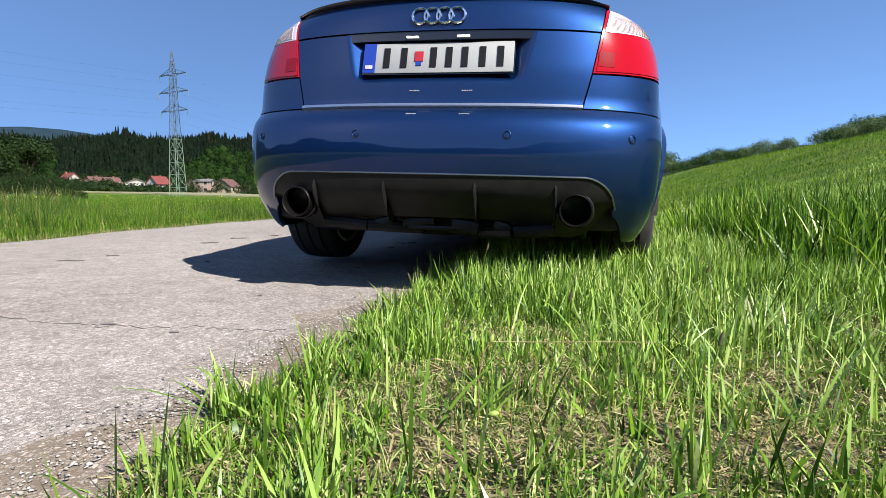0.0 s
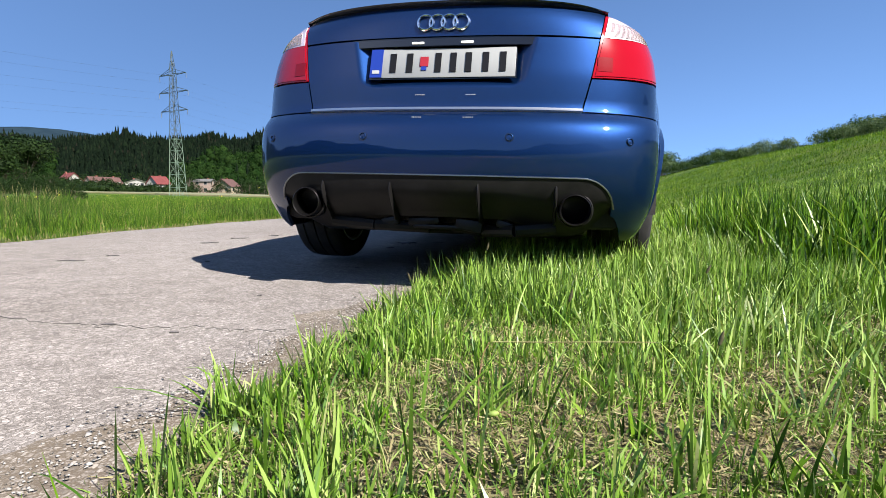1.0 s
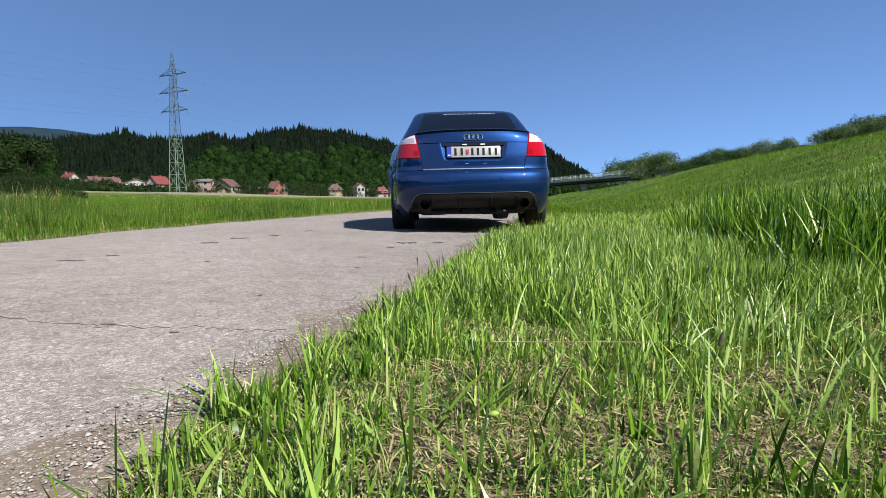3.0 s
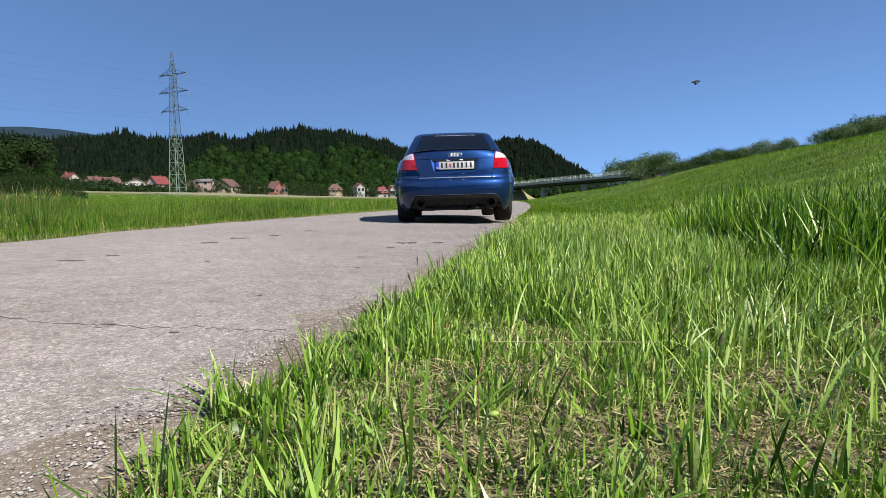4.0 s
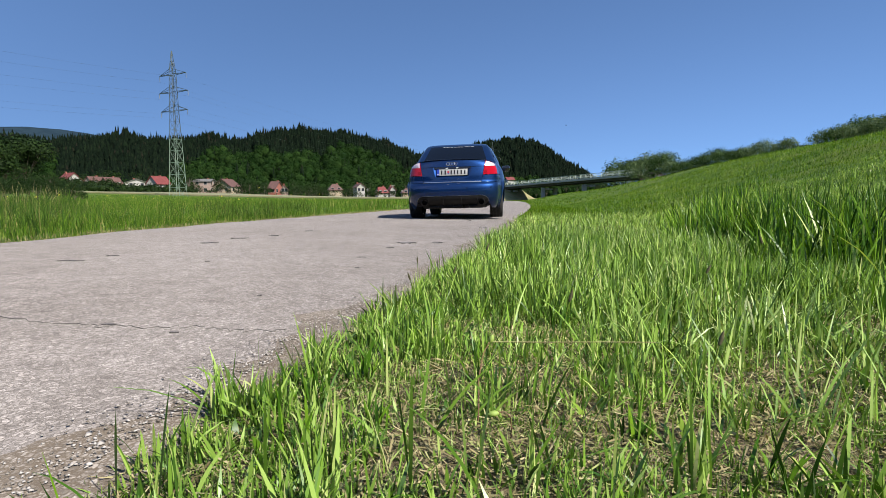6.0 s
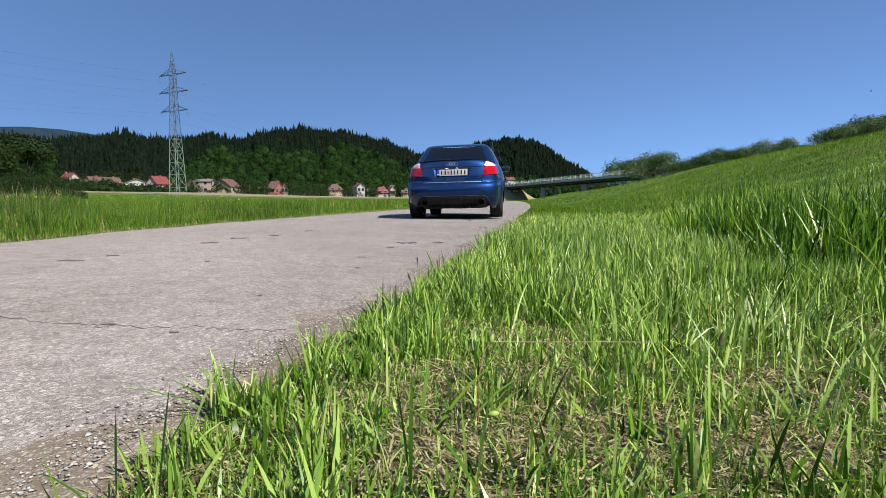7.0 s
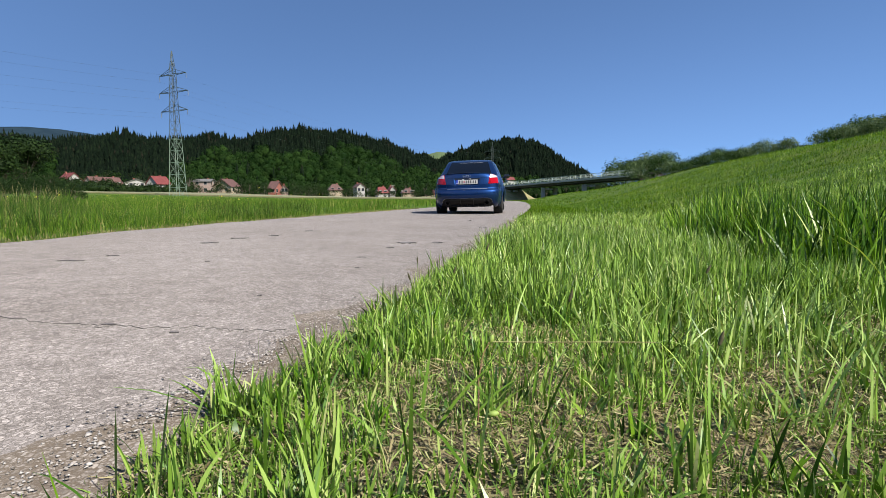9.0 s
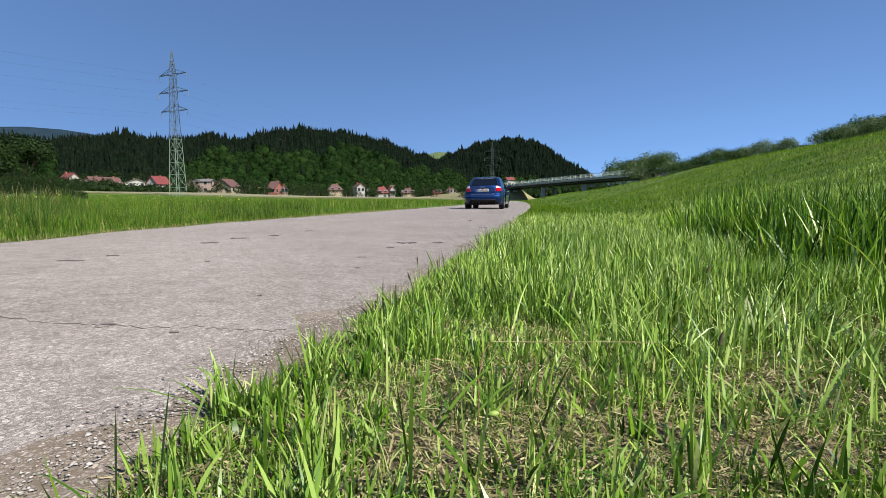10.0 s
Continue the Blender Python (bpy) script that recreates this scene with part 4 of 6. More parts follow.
    # taller stand on the dyke's foot
    x, y = scatter(g, 64000, 0.8, 5.0, 1.1, 5.2, lambda x, y: (dyke_u(x, y) > 0.80 + 0.14 * np.clip(y - 1.5, 0, 1.3) + 0.12 * np.sin(y * 5) + np.abs(g.normal(0, 0.16, len(x)))) & (y > 1.3 + 0.15 * np.sin(x * 4)) & (y < 4.8 + 0.3 * np.sin(x * 3) - np.abs(g.normal(0, 0.5, len(x)))))
    k = clumpy(g, x, y, 3.4, 0.1)
    x, y = x[k], y[k]
    blades("tall_grass", x, y, g.uniform(0.13, 0.46, len(x)) * g.uniform(0.75, 1.12, len(x)) * (0.45 + 0.55 * smooth01((dyke_u(x, y) - 0.80) / 0.5)), g.uniform(0.006, 0.014, len(x)), LUSH, 0.36, 5, 5, 2.2, 1.4, label="tall dark green grass at the dyke foot")
    x, y = scatter(g, 205000, 1.0, 26.0, 3.2, 34, lambda x, y: right(x, y) & (g.uniform(size=len(x)) < mix(x, y)))
    blades("dyke_grass", x, y, g.uniform(0.03, 0.11, len(x)), g.uniform(0.010, 0.022, len(x)), DYKE, 0.7, 1, 6, label="short green grass on the dyke")
    x, y = scatter(g, 90000, 4.0, 60.0, 34, 170, lambda x, y: right(x, y) & (dyke_u(x, y) < 19))
    blades("dyke_grass", x, y, g.uniform(0.05, 0.16, len(x)), g.uniform(0.04, 0.09, len(x)), DYKE, 0.7, 1, 7, label="short green grass on the far dyke")
    x, y = scatter(g, 30000, 2.0, 22.0, 4.5, 32, lambda x, y: dyke_u(x, y) > 1.6)
    k = clumpy(g, x, y, 1.1, -0.1)
    x, y = x[k], y[k]
    blades("dyke_tufts", x, y, g.uniform(0.07, 0.22, len(x)), g.uniform(0.008, 0.018, len(x)), LUSH, 0.6, 2, 20, label="darker grass tufts on the dyke")
    # meadow across the lane
    left = lambda x, y: x < road_left(y) + 0.02 - 0.06 * np.sin(y * 5)
    x, y = scatter(g, 45000, -9, 1, 1.5, 26, lambda x, y: left(x, y) & (x > road_left(y) - 0.5))
    blades("meadow_edge_grass", x, y, g.uniform(0.04, 0.16, len(x)), g.uniform(0.004, 0.008, len(x)), MEADOW, 0.7, 2, 8, label="low grass at the lane's far edge")
    ey = g.uniform(2.2, 26, 9000)
    ex = road_left(ey) + 0.03 - np.abs(g.normal(0, 0.09, len(ey)))
    blades("dry_edge_grass", ex, ey, g.uniform(0.015, 0.07, len(ey)), g.uniform(0.003, 0.007, len(ey)), STRAW, 0.9, 2, 35, label="dry pale grass fringe along the lane's far edge")
    x, y = scatter(g, 45000, -5.5, -1.5, 2.2, 12, lambda x, y: left(x, y) & (x > road_left(y) - 1.1))
    blades("meadow_edge_grass", x, y, g.uniform(0.05, 0.22, len(x)) * (0.5 + 0.5 * smooth01((road_left(y) - x) / 0.4)), g.uniform(0.004, 0.009, len(x)), MEADOW, 0.65, 2, 18, label="dense grass at the lane's far edge")
    x, y = scatter(g, 15000, -8, -1.5, 2.2, 16, lambda x, y: left(x, y) & (x < road_left(y) - 0.3) & (x > road_left(y) - 3))
    blades("meadow_weeds", x, y, g.uniform(0.08, 0.26, len(x)), g.uniform(0.005, 0.010, len(x)), LUSH, 0.6, 3, 19, label="broad-leaved weeds among meadow grass")
    x, y = scatter(g, 150000, -14, 1, 2.2, 22, lambda x, y: left(x, y) & (x < road_left(y) - 0.25))
    k = clumpy(g, x, y, 1.5, 1.0)
    x, y = x[k], y[k]
    h = g.uniform(0.08, 0.34, len(x)) * (0.8 + 0.3 * np.sin(x * 1.3 + 2 * np.sin(y * 0.9))) * g.uniform(0.7, 1.2, len(x)) * smooth01((road_left(y) - x) / 1.2 + 0.35)
    blades("meadow_grass", x, y, h, g.uniform(0.003, 0.007, len(x)), MEADOW, 0.36, 2, 9, label="tall green meadow grass")
    x, y = scatter(g, 20000, -6, 0, 6, 15, lambda x, y: left(x, y) & (((x + 4.0) / 0.9) ** 2 + ((y - 9.3) / 1.0) ** 2 + 0.5 * np.sin(x * 6) < 1) | left(x, y) & (((x + 3.6) / 0.6) ** 2 + ((y - 12.4) / 0.9) ** 2 < 1))
    blades("meadow_tuft", x, y, g.uniform(0.15, 0.46, len(x)), g.uniform(0.004, 0.009, len(x)), RANK, 0.4, 3, 15, label="tall dark grass tufts at the meadow's edge")
    x, y = scatter(g, 60000, -9, -2, 3.4, 11, lambda x, y: left(x, y) & (x < road_left(y) - 0.25) & (x < -0.74 * y + 0.3 * np.sin(y * 3) + g.normal(0, 0.6, len(x))))
    k = clumpy(g, x, y, 2.2, 0.2)
    x, y = x[k], y[k]
    blades("weed_stand", x, y, g.uniform(0.12, 0.40, len(x)), g.uniform(0.003, 0.009, len(x)), RANK, 0.5, 3, 33, label="dark rank weeds thick at the lane's far edge")
    x, y = scatter(g, 3000, -22, -13, 17, 30, lambda x, y: ((x + 18.6 + (y - 24) * 0.8) / 2.0) ** 2 + ((y - 24) / 5) ** 2 < 1)
    blades("reed_clump", x, y, g.uniform(0.35, 1.0, len(x)), g.uniform(0.012, 0.03, len(x)), RANK, 0.3, 3, 24, label="tall rank weeds at the meadow's far side")
    x, y = x[::12] + 0.1, y[::12] + 0.1
    blades("dry_reed_clump", x, y, g.uniform(0.4, 1.4, len(x)), g.uniform(0.01, 0.02, len(x)), STRAW, 0.4, 3, 25, label="dry brown weed stalks in the meadow")
    x, y = scatter(g, 90000, -75, 14, 18, 120, lambda x, y: left(x, y) & (x < road_left(y) - 0.3))
    blades("meadow_grass", x, y, g.uniform(0.2, 0.42, len(x)), g.uniform(0.03, 0.08, len(x)), MEADOW, 0.35, 1, 10, label="tall green meadow grass farther off")


# ---- hills ----
def az_of(px):
    return math.atan((px - 784) / 925)


def up_of(px, py):
    """Slope of the sight line over the level, by the skyline's bearing."""
    return (352.9 - py) / 925 * math.cos(az_of(px))


def hill(name, xs, ys, near, far, tree, mat, label):
    """A ridge round the valley: xs, ys the skyline, near and far the foot and the crest."""
    az = np.array([az_of(v) for v in xs])
    sl = np.array([up_of(a, b) for a, b in zip(xs, ys)])
    A = np.linspace(az[0], az[-1], 150)
    S = np.interp(A, az, sl)
    T = np.linspace(0, 1.5, 22)
    V = []
    for a, s in zip(A, S):
        for t in T:
            r = near + (far - near) * t
            top = max(0.0, s * far - tree)
            z = top * (float(smooth01(t)) if t < 1 else 1 - 0.6 * (t - 1))
            V.append((r * math.sin(a), r * math.cos(a), z - 0.5 + 2.0 * math.sin(a * 40 + t * 5) * t * (t < 0.95)))
    idx = np.arange(150 * 22).reshape(150, 22)
    q = np.stack([idx[:-1, :-1], idx[1:, :-1], idx[1:, 1:], idx[:-1, 1:]], -1).reshape(-1, 4)
    ob = raw(name, V, q, mat=mat, smooth=True)
    tagged(ob, label, "hill", kind="structure")

    def place(a, t):
        s = np.interp(a, az, sl)
        r = near + (far - near) * t
        top = np.maximum(0.0, s * far - tree)
        return r * np.sin(a), r * np.cos(a), top * np.where(t < 1, smooth01(t), 1 - 0.6 * (t - 1)) - 0.5
    return place, az[0], az[-1]


def conifers(name, x, y, z, h, seed, label):
    """Spruces: slim ragged tiers each, in one mesh."""
    g = np.random.default_rng(seed)
    n, V, F, base = len(x), [], [], 0
    slim = g.uniform(0.6, 1.2, n)
    h = h * (0.86 + 0.17 * np.sin(x * 0.045 + 2 * np.sin(y * 0.03)) * np.sin(x * 0.11 + y * 0.07) + 0.12 * np.sin(x * 0.31))
    lean = g.normal(0, 0.012, (n, 2))
    for lo, hi, r in ((0.05, 0.46, 0.19), (0.24, 0.64, 0.165), (0.42, 0.79, 0.13), (0.60, 0.92, 0.092), (0.77, 1.0, 0.055)):
        seg = 6
        ang = g.uniform(0, 6.28, n)[:, None] + np.arange(seg)[None] * 2 * math.pi / seg
        rad = (h * r * slim)[:, None] * g.uniform(0.35, 1.3, (n, seg))
        zz = z[:, None] + h[:, None] * (lo + g.uniform(-0.06, 0.06, (n, seg)))
        ring = np.stack([x[:, None] + rad * np.cos(ang), y[:, None] + rad * np.sin(ang), zz], -1)
        tip = np.stack([x + lean[:, 0] * h * hi, y + lean[:, 1] * h * hi, z + h * hi], -1)[:, None]
        V.append(np.concatenate([ring, tip], 1).reshape(-1, 3))
        b = base + (np.arange(n) * (seg + 1))[:, None, None]
        k = np.arange(seg)
        F.append((b + np.stack([k, (k + 1) % seg, np.full(seg, seg)], -1)[None]).reshape(-1, 3))
        base += n * (seg + 1)
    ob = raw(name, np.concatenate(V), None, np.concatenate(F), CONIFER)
    return tagged(ob, label, "forest", kind="stuff")


def leaf_cloud(centres, radii, per, size, seed, jitter=0.45):
    """Corners of many small leaf clumps on lumpy crowns; four corners a clump."""
    g = np.random.default_rng(seed)
    n = len(centres)
    d = g.normal(size=(n, per, 3))
    d /= np.linalg.norm(d, axis=2, keepdims=True)
    d[..., 2] = np.abs(d[..., 2]) * 1.15 - 0.3
    r = g.uniform(0.66, 1.02, (n, per, 1)) * (1 + 0.16 * np.sin(d[..., :1] * 7 + np.arange(n)[:, None, None]) + 0.14 * np.sin(d[..., 1:2] * 8 + 2.0 * np.arange(n)[:, None, None]))
    c = centres[:, None] + d * r * radii[:, None, :]
    a = g.normal(size=(n, per, 3)) + d * 0.2
    nrm = d + jitter * g.normal(size=(n, per, 3))
    t1 = np.cross(nrm, a)
    t1 /= np.linalg.norm(t1, axis=2, keepdims=True)
    t2 = np.cross(nrm, t1)
    t2 /= np.linalg.norm(t2, axis=2, keepdims=True)
    s = size * g.uniform(0.6, 1.3, (n, per, 1)) * radii[:, None, :1]
    V = np.stack([c - t1 * s, c - t2 * s * 0.7, c + t1 * s, c + t2 * s * 0.7], 2).reshape(-1, 3)
    return V, np.arange(len(V)).reshape(-1, 4)


def broadleaves(name, x, y, z, r, seed, mat, label, per=55, size=0.22):
    """Crowns of leaf clumps over lumpy cores, in one mesh."""
    c = np.stack([x, y, z + r * 0.9], -1)
    R = np.stack([r, r, r * 1.2], -1)
    V, q = leaf_cloud(c, R, per, size, seed, 0.24)
    g = np.random.default_rng(seed + 50)
    ball = bmesh.new()
    bmesh.ops.create_icosphere(ball, subdivisions=1, radius=1.0)
    D = np.array([v.co[:] for v in ball.verts])
    T = np.array([[v.index for v in f.verts] for f in ball.faces])
    ball.free()
    n = len(c)
    lump_ = 0.60 + 0.10 * np.sin(D[None, :, :1] * 6 + g.uniform(0, 6, (n, 1, 1))) + 0.10 * np.sin(D[None, :, 1:2] * 7 + g.uniform(0, 6, (n, 1, 1))) + g.normal(0, 0.05, (n, len(D), 1))
    W = (c[:, None] + D[None] * lump_ * R[:, None, :]).reshape(-1, 3)
    tri = (np.arange(n) * len(D))[:, None, None] + T[None] + len(V)
    return tagged(raw(name, np.concatenate([V, W]), q, tri.reshape(-1, 3), mat), label, "forest", kind="stuff")


def build_hills():
    g = np.random.default_rng(21)
    place, a0, a1 = hill("far_hill", [-200, 0, 60, 120, 170, 260], [235, 229, 228, 232, 240, 262], 2300, 3300, 0, FAR_HAZED, "distant wooded mountain, blue haze put in its colour")
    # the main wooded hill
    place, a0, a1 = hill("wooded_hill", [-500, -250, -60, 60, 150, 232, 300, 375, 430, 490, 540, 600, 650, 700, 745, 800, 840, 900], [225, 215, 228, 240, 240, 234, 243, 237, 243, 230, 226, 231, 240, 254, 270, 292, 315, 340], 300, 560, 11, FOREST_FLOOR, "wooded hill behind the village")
    n = 18000
    a, t = g.uniform(a0, a1, n), g.uniform(0.0, 1.08, n)
    x, y, z = place(a, t)
    px = 784 + 925 * np.tan(a)
    dark = (t > 0.54 + 0.08 * np.sin(a * 30) + 0.05 * np.sin(a * 90)) | ((px < 330) & (t > 0.12 + 0.07 * np.sin(a * 50)) & ((px > 110) | (t > 0.70))) | (g.uniform(size=n) < 0.05)
    conifers("conifer_forest", x[dark], y[dark], z[dark], 9.5 * g.beta(3, 2.5, dark.sum()) + 4.5 + 2.5 * (g.uniform(size=dark.sum()) < 0.05), 5, "dark spruce forest on the hill top")
    k = ~dark & (g.uniform(size=n) < np.where(px < 160, 0.20, 0.235))
    broadleaves("broadleaf_forest", x[k], y[k], z[k], g.uniform(2.6, 6.4, k.sum()), 6, FAR_LEAF, "mixed green broadleaf forest on the slope", 150, 0.10)
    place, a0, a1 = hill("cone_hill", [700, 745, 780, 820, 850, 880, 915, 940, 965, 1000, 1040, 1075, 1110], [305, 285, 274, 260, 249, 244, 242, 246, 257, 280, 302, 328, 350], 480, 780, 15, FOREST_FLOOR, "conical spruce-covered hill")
    a, t = g.uniform(a0, a1, 9500), g.uniform(0.05, 1.06, 9500)
    x, y, z = place(a, t)
    low = t < 0.3
    conifers("conifer_forest", x[~low], y[~low], z[~low], 11 * g.beta(3, 2.5, (~low).sum()) + 6 + 3 * (g.uniform(size=(~low).sum()) < 0.05), 7, "dark spruce forest on the conical hill")
    low &= g.uniform(size=len(t)) < 0.5
    broadleaves("broadleaf_forest", x[low], y[low], z[low], g.uniform(3.5, 6, low.sum()), 8, FAR_LEAF, "green trees at the conical hill's foot", 30, 0.28)
    hill("meadow_saddle", [690, 745, 775, 800, 860], [300, 277, 270, 272, 295], 900, 1150, 0, varied("far_meadow", [(0.3, (0.05, 0.085, 0.024)), (0.7, (0.085, 0.115, 0.042))], 0.02, 0.95), "pale green hill meadow between the woods")
    # wooded ridge behind the camera, as the paint mirrors it
    A = np.linspace(radians(62), radians(300), 240)
    idx = np.arange(240 * 3).reshape(240, 3)
    V = [(r * math.sin(a), r * math.cos(a), zz * (100 + 30 * math.sin(a * 5) + 10 * math.sin(a * 17) + 2.5 * math.sin(a * 61) + 1.5 * math.sin(a * 140))) for a in A for r, zz in ((260, 0), (480, 0.9), (620, 1.0))]
    q = np.stack([idx[:-1, :-1], idx[1:, :-1], idx[1:, 1:], idx[:-1, 1:]], -1).reshape(-1, 4)
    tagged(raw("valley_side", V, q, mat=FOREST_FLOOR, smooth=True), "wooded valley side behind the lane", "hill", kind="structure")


# ---- village, pylons, bridge, bushes ----
def on_line(px, y):
    """East of the lens axis for a bearing, at y metres ahead."""
    return (px - 784) / 925 * y


def height_at(py, y):
    return 0.338 + (352.9 - py) / 925 * y


def plaster(name, c):
    return varied(name, [(0.3, tuple(v * 0.8 for v in c)), (0.7, c)], 0.8, 0.9, 8, 0.2, 0.02)


def tiles(name, c):
    m, t, p = material(name, c, 0.75)
    co = t.nodes.new("ShaderNodeTexCoord")
    w = node(t, "ShaderNodeTexWave", Scale=1.6, Distortion=0.4)
    w.bands_direction = "Z"
    t.links.new(co.outputs["Object"], w.inputs["Vector"])
    stops = [(0.0, tuple(v * 0.6 for v in c)), (0.3, c), (1.0, tuple(min(1, v * 1.15) for v in c))]
    a = ramp(t, w.outputs["Fac"], stops)
    t.links.new(mixed(t, 1.0, a, ramp(t, noise_of(t, 0.9), [(0.3, (0.75, 0.75, 0.75)), (0.7, (1.1, 1.1, 1.1))]), "MULTIPLY"), p.inputs["Base Color"])
    return m


RED_TILE = tiles("red_roof_tiles", (0.16, 0.034, 0.030))
BROWN_TILE = tiles("brown_roof_tiles", (0.105, 0.052, 0.042))
GREY_TILE = tiles("grey_roof_sheets", (0.14, 0.13, 0.12))
WHITEWASH, CREAM, PINK, BRICKISH = plaster("whitewash", (0.36, 0.345, 0.315)), plaster("cream_plaster", (0.32, 0.26, 0.18)), plaster("pink_plaster", (0.29, 0.21, 0.17)), plaster("brick_red_plaster", (0.25, 0.085, 0.06))
PANE = material("window_pane", (0.02, 0.025, 0.03), 0.08, coat=0.5)[0]
CONCRETE = varied("weathered_concrete", [(0.3, (0.24, 0.235, 0.22)), (0.7, (0.40, 0.39, 0.365))], 0.7, 0.9, 6, 0.3, 0.02)
DARK_STEEL = varied("dark_girder", [(0.3, (0.03, 0.03, 0.03)), (0.7, (0.08, 0.075, 0.07))], 1.5, 0.7)
RAIL_GREEN = varied("pale_rail_paint", [(0.3, (0.30, 0.36, 0.30)), (0.7, (0.42, 0.47, 0.40))], 2, 0.6)
GREEN_STEEL = varied("green_lattice_paint", [(0.3, (0.12, 0.18, 0.13)), (0.7, (0.19, 0.26, 0.20))], 1.2, 0.6)
GREY_STEEL = varied("dark_lattice_paint", [(0.3, (0.02, 0.034, 0.03)), (0.7, (0.05, 0.07, 0.06))], 1.2, 0.6)


def build_house(px, y, w, d, wall_h, roof_h, ridge, walls, roof, turn, label, hip=0.0, base=None):
    """A plain village house: ridge along x or y of its own."""
    x = on_line(px, y)
    z = float(ground_z(x, y)) if base is None else base
    h = empty("house", pose(x, y, z, 0, 0, turn))
    tagged(h, label, "house", "village houses")
    L, W = (w, d) if ridge == "x" else (d, w)
    m = Matrix() if ridge == "x" else Matrix.Rotation(radians(90), 4, "Z")
    bm = bmesh.new()
    pts = [(-W / 2, 0), (W / 2, 0), (W / 2, wall_h), (0, wall_h + roof_h * (1 - hip)), (-W / 2, wall_h)]
    if hip > 0.5:
        pts = [pts[0], pts[1], pts[2], pts[4]]
    ends = [[bm.verts.new(m @ Vector((sx * L / 2, py, pz - (3.0 if pz == 0 else 0)))) for py, pz in pts] for sx in (-1, 1)]
    n = len(pts)
    bm.faces.new(ends[0])
    bm.faces.new(ends[1])
    for i in range(n):
        bm.faces.new((ends[0][i], ends[0][(i + 1) % n], ends[1][(i + 1) % n], ends[1][i]))
    part("wall", bm, walls, h, smooth=False)
    bm = bmesh.new()
    o, e = 0.5, 0.5
    k = roof_h / (W / 2)
    for s in (-1, 1):
        f = grid(bm, lambda u, v: m @ Vector(((2 * u - 1) * (L / 2 + e) * (1 - hip * v * 0.75), s * (W / 2 + o) * (1 - v), wall_h + 0.05 + roof_h * v - o * k * (1 - v))), 1, 1)
    if hip > 0:
        for s in (-1, 1):
            grid(bm, lambda u, v: m @ Vector((s * (L / 2 + e) * (1 - hip * v * 0.75), (2 * u - 1) * (W / 2 + o) * (1 - v), wall_h + 0.05 + roof_h * v - o * k * (1 - v))), 1, 1)
    bmesh.ops.remove_doubles(bm, verts=bm.verts, dist=0.001)
    thick(bm, list(bm.faces), 0.16, (0, 0, 0))
    rf = part("roof", bm, roof, h, smooth=False)
    bm = bmesh.new()
    box(bm, m @ Vector((L * 0.2, W * 0.12, wall_h + roof_h - 0.2)), (0.5, 0.5, 1.1))
    box(bm, m @ Vector((L * 0.2, W * 0.12, wall_h + roof_h + 0.4)), (0.62, 0.62, 0.1))
    part("chimney", bm, BRICKISH, rf, smooth=False)
    # windows on the sides that face the valley
    for face, span, off in (("y", w, -d / 2), ("x", d, w / 2), ("x", d, -w / 2)):
        cnt = max(2, int(span / 2.6))
        for lev in range(1 if wall_h < 4.4 else 2):
            for i in range(cnt):
                c = (i + 0.5) / cnt * span - span / 2
                zc = 1.6 + lev * 2.6 + (0.2 if wall_h < 4.4 else 0)
                place = Vector((c, off, zc)) if face == "y" else Vector((off, c, zc))
                win = bmesh.new()
                sx = (1.0, 0.12, 1.2) if face == "y" else (0.12, 1.0, 1.2)
                box(win, place, (sx[0] + (0.2 if face == "y" else 0.0), sx[1] + (0.2 if face == "x" else 0.0), 1.4))
                wn = part("window", win, WHITEWASH, h, smooth=False)
                pn = bmesh.new()
                out = Vector((0, -0.03, 0)) if face == "y" else Vector((0.03 * (1 if off > 0 else -1), 0, 0))
                box(pn, place + out, sx)
                part("pane", pn, PANE, wn, smooth=False)
    return h


